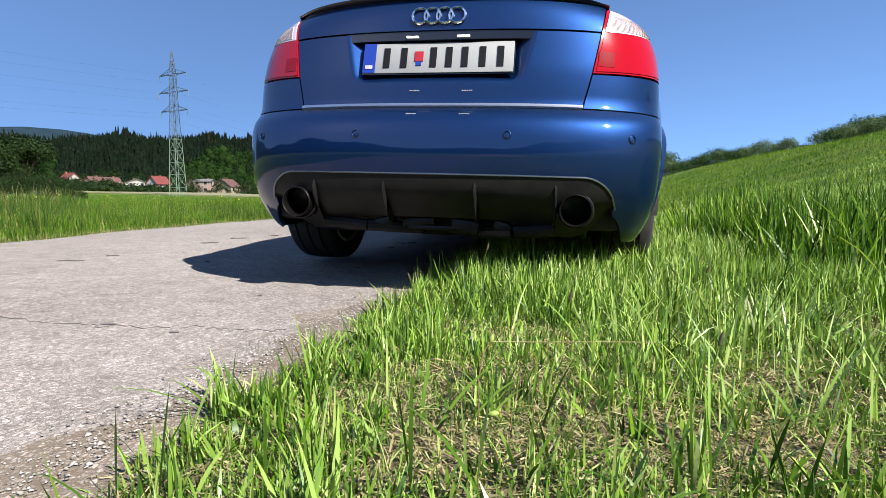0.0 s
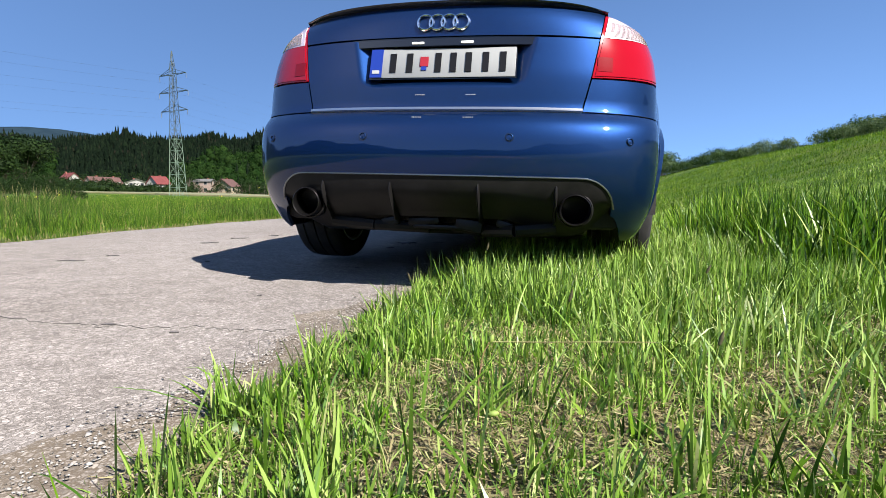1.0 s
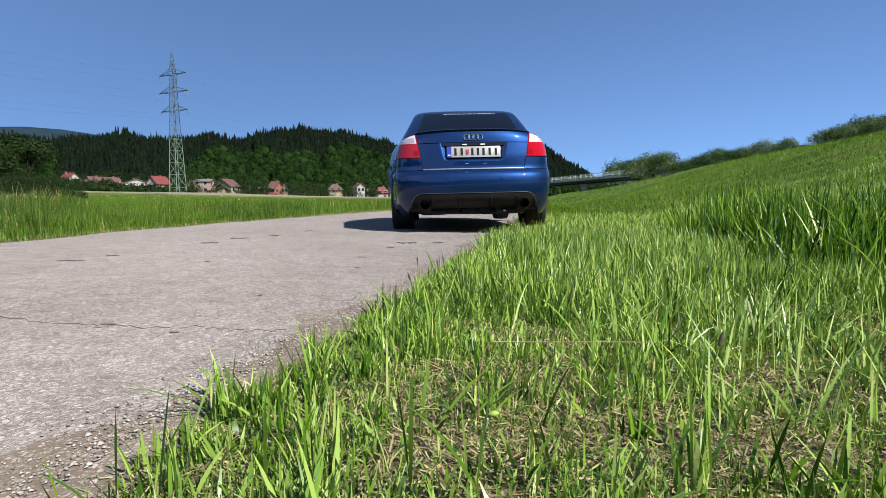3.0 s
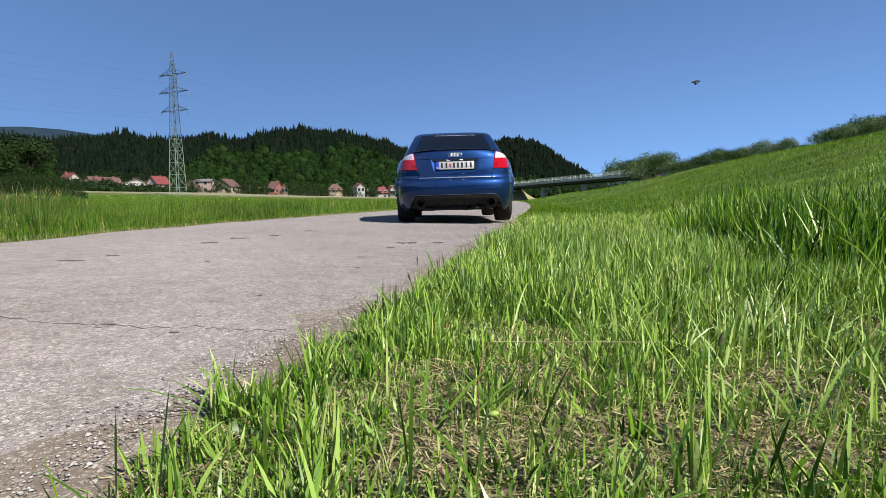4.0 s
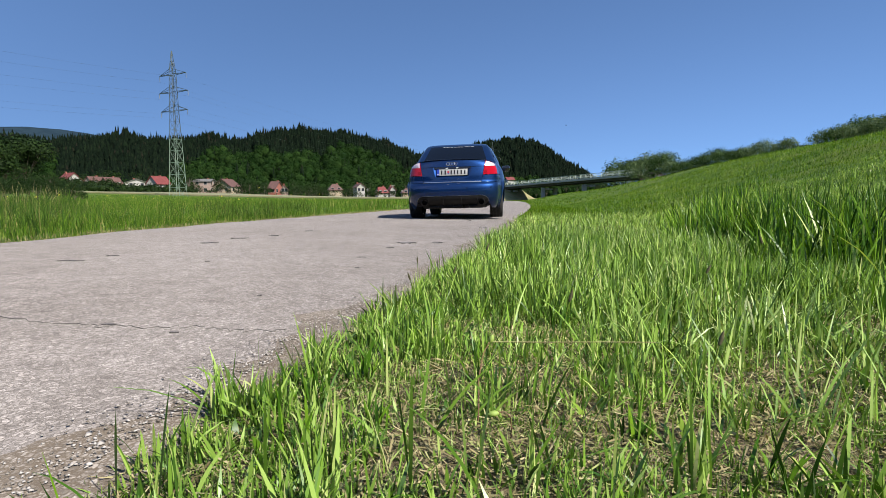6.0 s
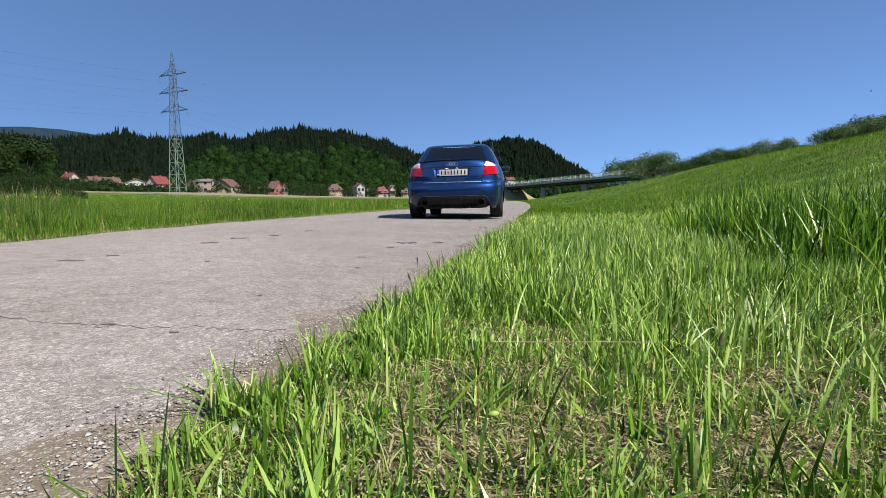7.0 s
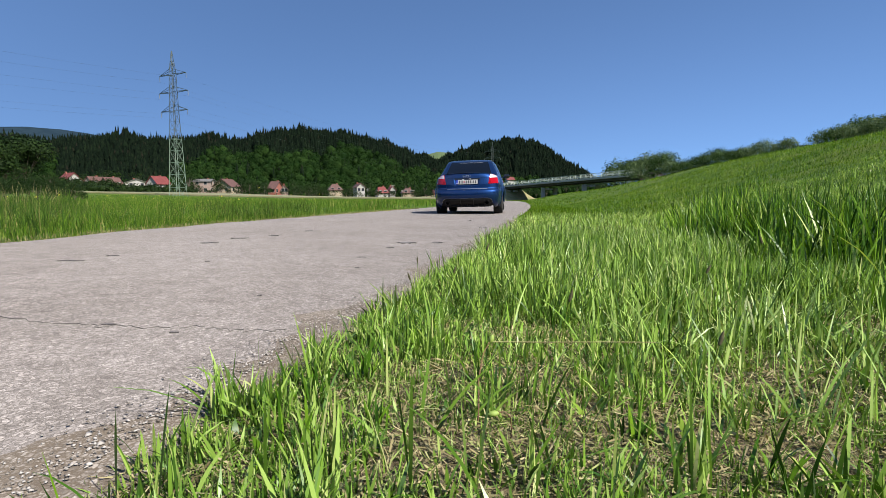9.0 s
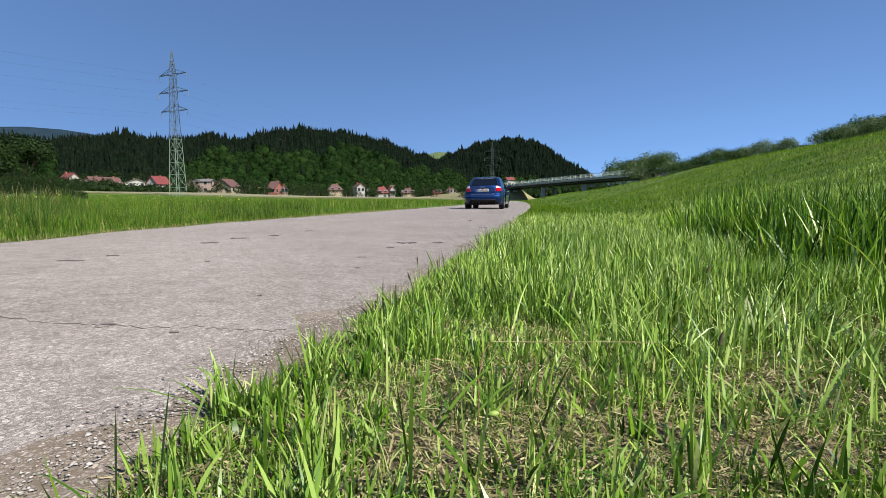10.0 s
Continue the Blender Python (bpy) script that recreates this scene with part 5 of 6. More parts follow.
def build_village():
    def H(px0, px1, top, eave, foot, y, d, ridge, walls, roof, turn, label, hip=0.0):
        """Bearings of the two ends, and the heights of ridge, eaves and foot, as sight lines at y metres."""
        k = y / 925
        w = (px1 - px0) * k * (0.74 if abs(turn) < 12 or hip else 0.62) - 0.4
        build_house((px0 + px1) / 2, y, w, d, (foot - eave) * k, (eave - top) * k * 0.86, ridge, walls, roof, turn, label, hip, height_at(foot, y))
    H(108, 152, 305, 319, 332, 200, 6.0, "y", WHITEWASH, RED_TILE, 60, "white gabled house with a red tiled roof")
    H(160, 187, 312, 323, 333, 205, 6.0, "y", WHITEWASH, BROWN_TILE, -13, "low white house with a brown gable roof")
    H(186, 219, 313, 326, 335, 203, 6.0, "y", PINK, BROWN_TILE, -18, "pinkish house with a brown tiled roof")
    H(218, 275, 317, 324, 336, 210, 8.0, "y", WHITEWASH, GREY_TILE, 30, "wide white house under a low dark gable roof")
    H(266, 304, 311, 325, 339, 195, 6.5, "y", WHITEWASH, RED_TILE, -14, "white house with a bright red roof")
    H(346, 385, 317, 322, 344, 205, 7.0, "x", PINK, GREY_TILE, 6, "pink house with a flat grey roof")
    H(382, 428, 316, 330, 344, 198, 7.0, "y", CREAM, BROWN_TILE, -8, "cream house with a brown gable roof")
    H(478, 502, 320, 334, 346, 205, 6.5, "x", BRICKISH, BROWN_TILE, -12, "brick-red house with a steep brown roof")
    H(496, 516, 327, 335, 346, 190, 4.5, "y", PINK, BROWN_TILE, 15, "small pinkish annex with a brown roof")
    H(578, 610, 325, 336, 344, 215, 6.0, "x", CREAM, BROWN_TILE, 20, "cream house with a hipped brown roof", 0.9)
    H(624, 649, 324, 331, 344, 215, 6.0, "y", WHITEWASH, BROWN_TILE, 24, "tall white gabled house")
    H(663, 689, 330, 341, 349, 205, 6.0, "x", WHITEWASH, RED_TILE, 18, "white house with a red tiled roof", 0.6)
    H(685, 702, 329, 335, 349, 209, 5.0, "y", WHITEWASH, RED_TILE, 18, "narrow white house under a small red gable")
    H(707, 737, 333, 341, 348, 215, 5.5, "x", CREAM, BROWN_TILE, 12, "cream cottage with a hipped brown roof", 0.9)
    H(764, 783, 337, 341, 346, 240, 4.0, "x", BRICKISH, RED_TILE, 10, "small shed with a red roof")
    H(787, 809, 332, 338, 346, 235, 5.0, "y", CREAM, BROWN_TILE, 20, "cream house with a brown gable roof")
    H(892, 910, 314, 319, 332, 300, 5.0, "x", WHITEWASH, RED_TILE, 10, "white house with a red roof by the bridge")
    bm = bmesh.new()
    f = grid(bm, lambda u, v: Vector((-112 + 112 * u, 128 + 30 * v + 10 * u, float(ground_z(-112 + 112 * u, 128 + 30 * v + 10 * u)) + 0.35)), 40, 6)
    thick(bm, f, 0.3, (-50, 140, -500))
    ob = part("grain_field", bm, varied("pale_ripening_grain", [(0.3, (0.13, 0.135, 0.06)), (0.7, (0.21, 0.195, 0.105))], 0.4, 0.95, 3, 0.5, 0.1))
    tagged(ob, "pale ripening grain strip before the village", "field", kind="structure")


def build_tree(x, y, z, height, r, mat, seed, label, per=420, size=0.11, name="tree", cat="tree"):
    g = random.Random(seed)
    t = empty(name, pose(x, y, z))
    tagged(t, label, cat, name + "s of the valley")
    bm = bmesh.new()
    rod(bm, (0, 0, -0.4), (0.1 * g.uniform(-1, 1), 0.1 * g.uniform(-1, 1), height * 0.62), 0.035 * height * 0.6, 7, 0.012 * height)
    lobes = []
    n = 9
    for k in range(n):
        a = 2.4 * k + g.uniform(-0.4, 0.4)
        rr = r * g.uniform(0.35, 0.62)
        zz = height * g.uniform(0.34, 0.80)
        c = (rr * math.cos(a), rr * math.sin(a), zz)
        rod(bm, (0, 0, height * g.uniform(0.15, 0.4)), c, 0.012 * height, 5, 0.004 * height)
        lobes.append((c, r * g.uniform(0.42, 0.62)))
    lobes.append(((0, 0, height - r * 0.5), r * 0.5))
    part("trunk", bm, BARK, t)
    C = np.array([c for c, _ in lobes])
    Rr = np.array([[v, v, v * 0.95] for _, v in lobes])
    V, q = leaf_cloud(C, Rr, per // len(lobes), size, seed, 0.32)
    V[:, 2] = np.maximum(V[:, 2], 0.05)
    cr = raw("crown", V, q, None, mat)
    cr.parent = t
    return t


def build_trees():
    g = random.Random(31)
    for k in range(70):
        px = 60 + 10.4 * k + g.uniform(-8, 8)
        y = g.uniform(168, 192) if k % 3 else g.uniform(215, 240)
        if abs(px - 313) < 8:
            continue
        x = on_line(px, y)
        h = g.uniform(1.6, 3.4) if k % 3 else g.uniform(5.5, 9)
        build_tree(x, y, float(ground_z(x, y)) - 0.1, h, h * g.uniform(0.42, 0.6), BROADLEAF, 100 + k, "green broadleaf tree among the village houses")
    for k in range(14):
        px, y = -60 + 24 * k + g.uniform(-9, 9), g.uniform(120, 150)
        if px > 110:
            y = 175
        x = on_line(px, y)
        h = (g.uniform(13, 16.5) if px < 60 else g.uniform(5, 7)) if px < 90 else g.uniform(2, 3)
        build_tree(x, y, float(ground_z(x, y)), h, h * 0.5, BROADLEAF, 200 + k, "dense green broadleaf tree at the meadow's end", 4200, 0.07)
    for k in range(13):
        px, y = -50 + 17 * k + g.uniform(-6, 6), g.uniform(62, 84)
        x = on_line(px, y)
        z = float(ground_z(x, y)) - 0.15
        h = height_at(g.uniform(304, 320) + min(22, max(0, px - 60) * 0.6), y) - z
        build_tree(x, y, z, h, h * g.uniform(0.55, 0.75), BROADLEAF, 700 + k, "dark rank bush at the meadow's edge", 2600, 0.06, "bush", "bush")
    for k in range(44):
        px, y = 90 + 14.8 * k + g.uniform(-8, 8), g.uniform(166, 180)
        x = on_line(px, y)
        h = g.uniform(2.2, 3.6) if px < 320 else g.uniform(1.2, 2.6)
        if abs(px - 313) > 7:
            build_tree(x, y, float(ground_z(x, y)) - 0.15, h, h * g.uniform(0.6, 0.85), BROADLEAF, 500 + k, "dark green garden bush before the village", 260, 0.13, "bush", "bush")
    hg = np.random.default_rng(77)
    px, y = hg.uniform(92, 350, 420), hg.uniform(164, 180, 420)
    keep = np.abs(px - 313) > 6
    px, y = px[keep], y[keep]
    x = (px - 784) / 925 * y
    broadleaves("hedge", x, y, ground_z(x, y) - 0.3, 0.35 + 1.6 * hg.beta(1.4, 2.2, len(x)), 78, BROADLEAF, "dark green hedges and scrub before the gardens", 90, 0.15)
    # shrubs and fruit trees that stand between the houses
    for k, (px, top) in enumerate(((98, 318), (112, 331), (126, 333), (140, 332), (157, 322), (170, 328), (184, 318), (197, 316), (208, 322), (224, 332), (238, 328), (252, 331), (263, 327), (276, 336), (290, 337), (302, 334), (326, 322), (337, 300), (345, 312), (356, 336), (372, 335), (394, 322), (408, 335), (432, 326), (444, 316), (458, 318), (470, 324), (522, 330), (536, 327), (548, 329), (562, 326), (572, 334), (614, 334), (655, 337), (742, 337), (755, 339), (820, 336), (834, 330))):
        y = g.uniform(178, 188)
        x = on_line(px, y)
        z = float(ground_z(x, y)) - 0.2
        h = max(1.6, height_at(top, y) - z)
        build_tree(x, y, z, h, min(h * 0.62, 2.6), BROADLEAF, 800 + k, "dark green shrub standing between village houses", 900, 0.10, "bush", "bush")
    # bushes and willows behind the dyke's crest
    rows = [(1085, 297), (1105, 290), (1130, 284), (1150, 279), (1168, 275), (1186, 290), (1204, 287), (1226, 281), (1250, 268), (1274, 270), (1296, 266), (1312, 262), (1332, 257), (1352, 270), (1370, 252), (1388, 248), (1408, 260), (1430, 258), (1452, 234), (1470, 226), (1492, 225), (1510, 228), (1526, 212), (1546, 210), (1562, 204), (1590, 206), (1622, 196)]
    for k, (px, top) in enumerate(rows):
        u = 18.5 + g.uniform(0, 2.5)
        rel = az_of(px) - AZ
        s = min(u / math.tan(rel), 150)
        u = s * math.tan(rel)
        if px < 1112:
            s = 195
            u = s * math.tan(rel)
        x, y = u * math.cos(AZ) + s * math.sin(AZ), -u * math.sin(AZ) + s * math.cos(AZ)
        z = float(ground_z(x, y)) - 0.2
        h = max(0.9, (height_at(top, y) - z) * 1.10)
        grey = k % 3 != 1 and (px < 1190 or px > 1300)
        build_tree(x, y, z, h, max(0.8, h * (0.5 if px > 1420 else 0.6)), SHRUB if grey else CREST_LEAF, 300 + k, "grey-green bush on the dyke's crest" if grey else "dark green bush on the dyke's crest", 4000, 0.062, "bush", "bush")
    for k, (px, y, h) in enumerate(((930, 190, 4), (948, 185, 3.4), (966, 182, 3.2), (1000, 175, 3.5), (1020, 172, 3.8), (1065, 165, 4), (1082, 160, 5), (860, 260, 6), (840, 262, 6), (875, 265, 7))):
        x = on_line(px, y)
        build_tree(x, y, float(ground_z(x, y)), h, h * 0.6, BROADLEAF, 400 + k, "dark green bush under the bridge", 500, 0.12, "bush", "bush")


def build_pylon(x, y, z, label):
    p = empty("lattice_pylon", pose(x, y, z, 0, 0, -26.5))
    tagged(p, label, "pylon", "power line pylons")
    H = 34.6

    def half(h):
        return float(np.interp(h, [0, 14.5, 20, 30, H], [1.4, 0.9, 0.7, 0.5, 0.05]))
    levels = [0, 3.2, 6.2, 9.0, 11.8, 14.5, 16.6, 18.6, 20.6, 22.5, 24.4, 26.3, 28.2, 30, 32.2, H]
    for sx, sy in ((-1, -1), (1, -1), (1, 1), (-1, 1)):
        for lo, hi, mat in ((0, 5, GREEN_STEEL), (5, 15, GREY_STEEL)):
            bm = bmesh.new()
            tube(bm, [(sx * half(a), sy * half(a), a) for a in levels[lo:hi + 1]], 0.07, 0.055, 5)
            part("leg", bm, mat, p)
    for a, b in zip(levels[:-1], levels[1:]):
        mat = GREEN_STEEL if b <= 14.5 else GREY_STEEL
        A, B = half(a), half(b)
        cs = [(-1, -1), (1, -1), (1, 1), (-1, 1)]
        for (x0, y0), (x1, y1) in zip(cs, cs[1:] + cs[:1]):
            for v0, v1 in (((x0 * A, y0 * A, a), (x1 * B, y1 * B, b)), ((x1 * A, y1 * A, a), (x0 * B, y0 * B, b)), ((x0 * B, y0 * B, b), (x1 * B, y1 * B, b))):
                bm = bmesh.new()
                rod(bm, v0, v1, 0.03, 4)
                part("brace", bm, mat, p)
    for h, l in ((21.0, 4.6), (25.3, 5.0), (29.3, 4.6)):
        for s in (-1, 1):
            bm = bmesh.new()
            tip = (s * l, 0, h)
            for sy in (-1, 1):
                rod(bm, (s * half(h), sy * half(h), h), tip, 0.07, 5)
                rod(bm, (s * half(h + 1.2), sy * half(h + 1.2), h + 1.2), tip, 0.05, 5)
            for k in (0.35, 0.7):
                xx, yy = s * (half(h) + (l - half(h)) * k), half(h) * (1 - k)
                rod(bm, (xx, -yy, h), (xx, yy, h), 0.04, 4)
            arm = part("crossarm", bm, GREY_STEEL, p)
            bm = bmesh.new()
            for k in range(7):
                rod(bm, (s * l, 0, h - 0.1 - k * 0.16), (s * l, 0, h - 0.2 - k * 0.16), 0.11, 8, 0.05)
            part("insulator", bm, CONCRETE, arm)
    return p


def build_lines():
    a, b = Vector((-62.9, 125, -0.1)), Vector((29, 311, -1.0))
    build_pylon(*a, "green-footed steel lattice power pylon in the meadow")
    build_pylon(*b, "steel lattice power pylon before the hill")
    d = (b - a)
    turn = Matrix.Rotation(radians(-26.5), 4, "Z")
    for h, l in ((19.7, 4.6), (24.0, 5.0), (28.0, 4.6)):
        for s in (-1, 1):
            o = turn @ Vector((s * l, 0, h))
            for p0, p1 in ((a + o, b + o), (a + o, a + o - d)):
                bm = bmesh.new()
                pts = [p0.lerp(p1, k / 16) - Vector((0, 0, 4 * 5.0 * (k / 16) * (1 - k / 16))) for k in range(17)]
                tube(bm, pts, 0.007, 0.007, 4)
                tagged(part("power_cable", bm, GREY_STEEL), "thin sagging power cable between the pylons", "cable", "power cables")


def build_bridge():
    A, B = Vector((on_line(905, 176), 176, 4.45)), Vector((on_line(1136, 124), 124, 5.85))
    br = empty("road_bridge", Matrix.Translation(A))
    tagged(br, "concrete road bridge with pale railings over the river", "bridge")
    d = B - A
    L = d.length
    m = (d.to_track_quat("X", "Z")).to_matrix().to_4x4()

    def piece(name, mat, boxes, parent=br, label=""):
        bm = bmesh.new()
        for c, sz in boxes:
            box(bm, c, sz)
        bm.transform(m)
        return part(name, bm, mat, parent, label, smooth=False)
    piece("deck", CONCRETE, [((L / 2, 0, 0.05), (L + 3, 7.5, 0.5))], label="pale concrete deck edge")
    piece("girder", DARK_STEEL, [((L / 2, -2.6, -0.45), (L, 0.5, 0.6))], label="dark girder")
    piece("girder", DARK_STEEL, [((L / 2, 2.6, -0.45), (L, 0.5, 0.6))])
    for side in (-3.6, 3.6):
        rail = piece("railing", RAIL_GREEN, [((L / 2, side, 1.35), (L + 3, 0.09, 0.09)), ((L / 2, side, 0.55), (L + 3, 0.06, 0.06))], label="pale green steel railing")
        k = -1.0
        while k < L + 1.2:
            piece("rail_post", RAIL_GREEN, [((k, side, 0.8), (0.1, 0.1, 1.1))], rail)
            k += 2.0
        if side < 0:
            piece("rail_mesh", RAIL_GREEN, [((-1 + j * 0.25, side, 0.95), (0.03, 0.03, 0.8)) for j in range(int((L + 2) / 0.25))], rail)
    for t in (0.03, 0.36, 0.68, 0.96):
        c = A.lerp(B, t)
        bm = bmesh.new()
        q = m.to_quaternion()
        for s in (-2.2, 2.2):
            o = q @ Vector((0, s, 0))
            box(bm, Vector((c.x - A.x + o.x, c.y - A.y + o.y, (c.z - 1.2 - 6) / 2 + 0.0 - A.z + 0.5)), (1.1, 1.1, c.z - 1.2 + 5.0), 0.08)
        box(bm, Vector((c.x - A.x, c.y - A.y, c.z - A.z - 1.55)), (1.3, 5.8, 0.5))
        part("pier", bm, CONCRETE, br, smooth=False)
    # earth ramp that leads up to the bridge
    bm = bmesh.new()
    out = (-d).normalized()
    def ramp_at(u, v):
        u = 1.1 * u - 0.1
        c = A + Vector((out.x, out.y, 0)) * 90 * u
        w = (v - 0.5) * 2
        h = 4.45 * (1 - 0.75 * u if u > 0 else max(0.0, 1 + u / 0.085)) * max(0.0, 1 - max(0.0, abs(w) - 0.35) / 0.65)
        n = Vector((-out.y, out.x, 0))
        return c + n * w * 9 + Vector((0, 0, h - c.z - 0.3))
    grid(bm, ramp_at, 44, 12)
    tagged(part("bridge_ramp", bm, varied("dry_bank_grass", [(0.3, (0.12, 0.15, 0.04)), (0.55, (0.24, 0.20, 0.10)), (0.75, (0.16, 0.20, 0.05))], 0.5, 0.95, 3, 0.6, 0.1)), "dry grassy earth ramp up to the bridge", "bank", kind="structure")


def build_poles():
    for px, y, top in ((696, 195, 328), (505, 200, 330), (652, 205, 334)):
        x = on_line(px, y)
        z = float(ground_z(x, y))
        p = empty("utility_pole", pose(x, y, z))
        tagged(p, "thin grey utility pole beside the village", "pole", "utility poles")
        h = height_at(top, y) - z
        bm = bmesh.new()
        rod(bm, (0, 0, -0.3), (0, 0, h), 0.13, 8, 0.09)
        part("shaft", bm, CONCRETE, p)
        bm = bmesh.new()
        box(bm, (0, 0, h - 0.3), (1.4, 0.1, 0.1))
        part("crossbar", bm, CONCRETE, p)


def build_fly(label):
    f = empty("fly")
    tagged(f, label, "insect", "flies in the air")
    dark = varied("fly_body", [(0.3, (0.008, 0.008, 0.009)), (0.7, (0.02, 0.02, 0.022))], 400, 0.4)
    wingm = material("fly_wing", (0.025, 0.025, 0.03), 0.5, spec=0.1)[0]
    bm = bmesh.new()
    lathe(bm, [(-0.0042, 0.0), (-0.0036, 0.0012), (-0.0018, 0.0019), (0.0002, 0.0016), (0.0008, 0.0012), (0.0018, 0.0016), (0.0028, 0.0010), (0.0030, 0.0008)], "Y", 14)
    part("body", bm, dark, f)
    bm = bmesh.new()
    lathe(bm, [(0.0029, 0.0), (0.0030, 0.0009), (0.0036, 0.0012), (0.0043, 0.0007), (0.0044, 0.0)], "Y", 12)
    part("head", bm, dark, f)
    for sx in (-1, 1):
        bm = bmesh.new()
        ring = [(0.0006, 0.001, 0.0012), (0.003, 0.001, 0.0016), (0.0046, -0.0012, 0.0016), (0.0042, -0.0034, 0.0012), (0.002, -0.0030, 0.0010)]
        face = bm.faces.new([bm.verts.new((sx * x, y, z)) for x, y, z in ring])
        thick(bm, [face], 0.00012, (0, 0, -1))
        part("wing", bm, wingm, f, smooth=False)
    return f


def build_road_marks():
    g = random.Random(8)
    dark = varied("dark_asphalt_crack", [(0.3, (0.05, 0.046, 0.042)), (0.7, (0.11, 0.10, 0.094))], 30, 0.95)
    for px, py, w, h in ((120, 462, 46, 4), (196, 453, 20, 3), (368, 430, 34, 4), (424, 422, 40, 3), (485, 417, 22, 3), (545, 409, 16, 2), (640, 453, 20, 2), (720, 428, 36, 4), (772, 427, 24, 4), (690, 436, 14, 2), (855, 400, 16, 3), (830, 388, 10, 2), (365, 463, 8, 2), (455, 520, 8, 3), (630, 471, 8, 2), (180, 573, 30, 3), (300, 585, 20, 2)):
        y = (0.338 - 0.012) * 925 / (py - 352.9)
        x, rx, ry = on_line(px, y), w / 2 / 925 * y, 0.6 * h / 2 / (py - 352.9) * y
        bm = bmesh.new()
        n = 22
        zr = float(road_z(y)) + 0.0155 - 0.018 * (2 * (x - float(road_left(y))) / float(road_right(y) - road_left(y)) - 1) ** 2
        ring = []
        for k in range(n):
            a = 2 * math.pi * k / n
            r = g.uniform(0.15, 1.15)
            ring.append(bm.verts.new((x + rx * r * math.cos(a), y + ry * r * math.sin(a), zr)))
        f = bm.faces.new(ring)
        thick(bm, [f], 0.012, (0, 0, -50))
        tagged(part("asphalt_crack", bm, dark, smooth=False), "dark ragged crack in the pale asphalt", "crack", "cracks in the lane", kind="structure")


def build_long_cracks():
    g = random.Random(18)
    dark = varied("crack_fill", [(0.3, (0.075, 0.068, 0.06)), (0.7, (0.14, 0.13, 0.118))], 40, 0.95)
    for run, w in (([(-1.60, 1.40), (-1.36, 1.46), (-1.10, 1.40), (-0.92, 1.36), (-0.80, 1.345), (-0.66, 1.37), (-0.54, 1.33), (-0.40, 1.335)], 0.0015),):
        pts = []
        for (x0, y0), (x1, y1) in zip(run, run[1:]):
            pts += [(x0 + (x1 - x0) * k / 9 + g.uniform(-0.006, 0.006), y0 + (y1 - y0) * k / 9 + g.uniform(-0.02, 0.02)) for k in range(9)]
        bm = bmesh.new()
        rows = []
        for x, y in pts:
            z = float(road_z(y)) + 0.0135 - 0.018 * (2 * (x - float(road_left(y))) / float(road_right(y) - road_left(y)) - 1) ** 2
            h = w * g.uniform(0.1, 0.9)
            rows.append((bm.verts.new((x, y - h, z)), bm.verts.new((x, y + h, z))))
        faces = [bm.faces.new((a[0], b[0], b[1], a[1])) for a, b in zip(rows, rows[1:])]
        thick(bm, faces, 0.01, (0, 0, -50))
        tagged(part("asphalt_crack", bm, dark, smooth=False), "fine winding crack across the pale asphalt", "crack", "cracks in the lane", kind="structure")


def build_edge_dirt():
    g = np.random.default_rng(44)
    ys = np.arange(0.2, 9.0, 0.03)
    wob = 0.05 * np.sin(ys * 5.3) + 0.035 * np.sin(ys * 13 + 1) + g.normal(0, 0.014, len(ys))
    a = road_right(ys) - 0.085 - 0.13 * np.exp(-((ys - 0.62) / 0.22) ** 2) - wob - 0.02 * np.sin(ys * 31 + 2 * np.sin(ys * 7))
    b = road_right(ys) + 0.09
    f = np.linspace(0, 1, 7)
    X = a[:, None] + (b - a)[:, None] * f[None]
    z0 = road_z(ys)[:, None] + 0.012 - 0.018 * (2 * (X - road_left(ys)[:, None]) / (road_right(ys) - road_left(ys))[:, None] - 1) ** 2
    Z = np.maximum(np.where(X < road_right(ys)[:, None] + 0.07, z0 + 0.004, -9), ground_z(X, np.repeat(ys[:, None], 7, 1)) + 0.004)
    Z[:, 0] -= 0.008
    idx = np.arange(len(ys) * 7).reshape(-1, 7)
    q = np.stack([idx[:-1, :-1], idx[:-1, 1:], idx[1:, 1:], idx[1:, :-1]], -1).reshape(-1, 4)
    tagged(raw("edge_dirt", np.stack([X, np.repeat(ys[:, None], 7, 1), Z], -1).reshape(-1, 3), q, mat=GRIT, smooth=True), "gritty brown dirt along the asphalt's edge", "dirt", kind="structure")


def build_flowers():
    g = np.random.default_rng(9)
    n = 70
    y = g.uniform(2.5, 24, n)
    x = road_left(y) - 0.3 - g.uniform(0, 7, n)
    h = g.uniform(0.3, 0.62, n)
    blades("meadow_stalks", x, y, h, np.full(n, 0.006), MEADOW, 0.15, 4, 60, label="thin flower stalks over the meadow grass")
    top = np.stack([x, y, ground_z(x, y) + h * 0.96], -1)
    V, q = leaf_cloud(top, np.full((n, 3), 0.013), 10, 0.6, 61)
    m = foliage("yellow_petals", [(0.0, (0.55, 0.42, 0.03)), (0.6, (0.62, 0.55, 0.06)), (1.0, (0.45, 0.42, 0.20))], 0.2)
    tagged(raw("meadow_flowers", V, q, None, m), "small yellow meadow flower heads", "flowers", kind="stuff")


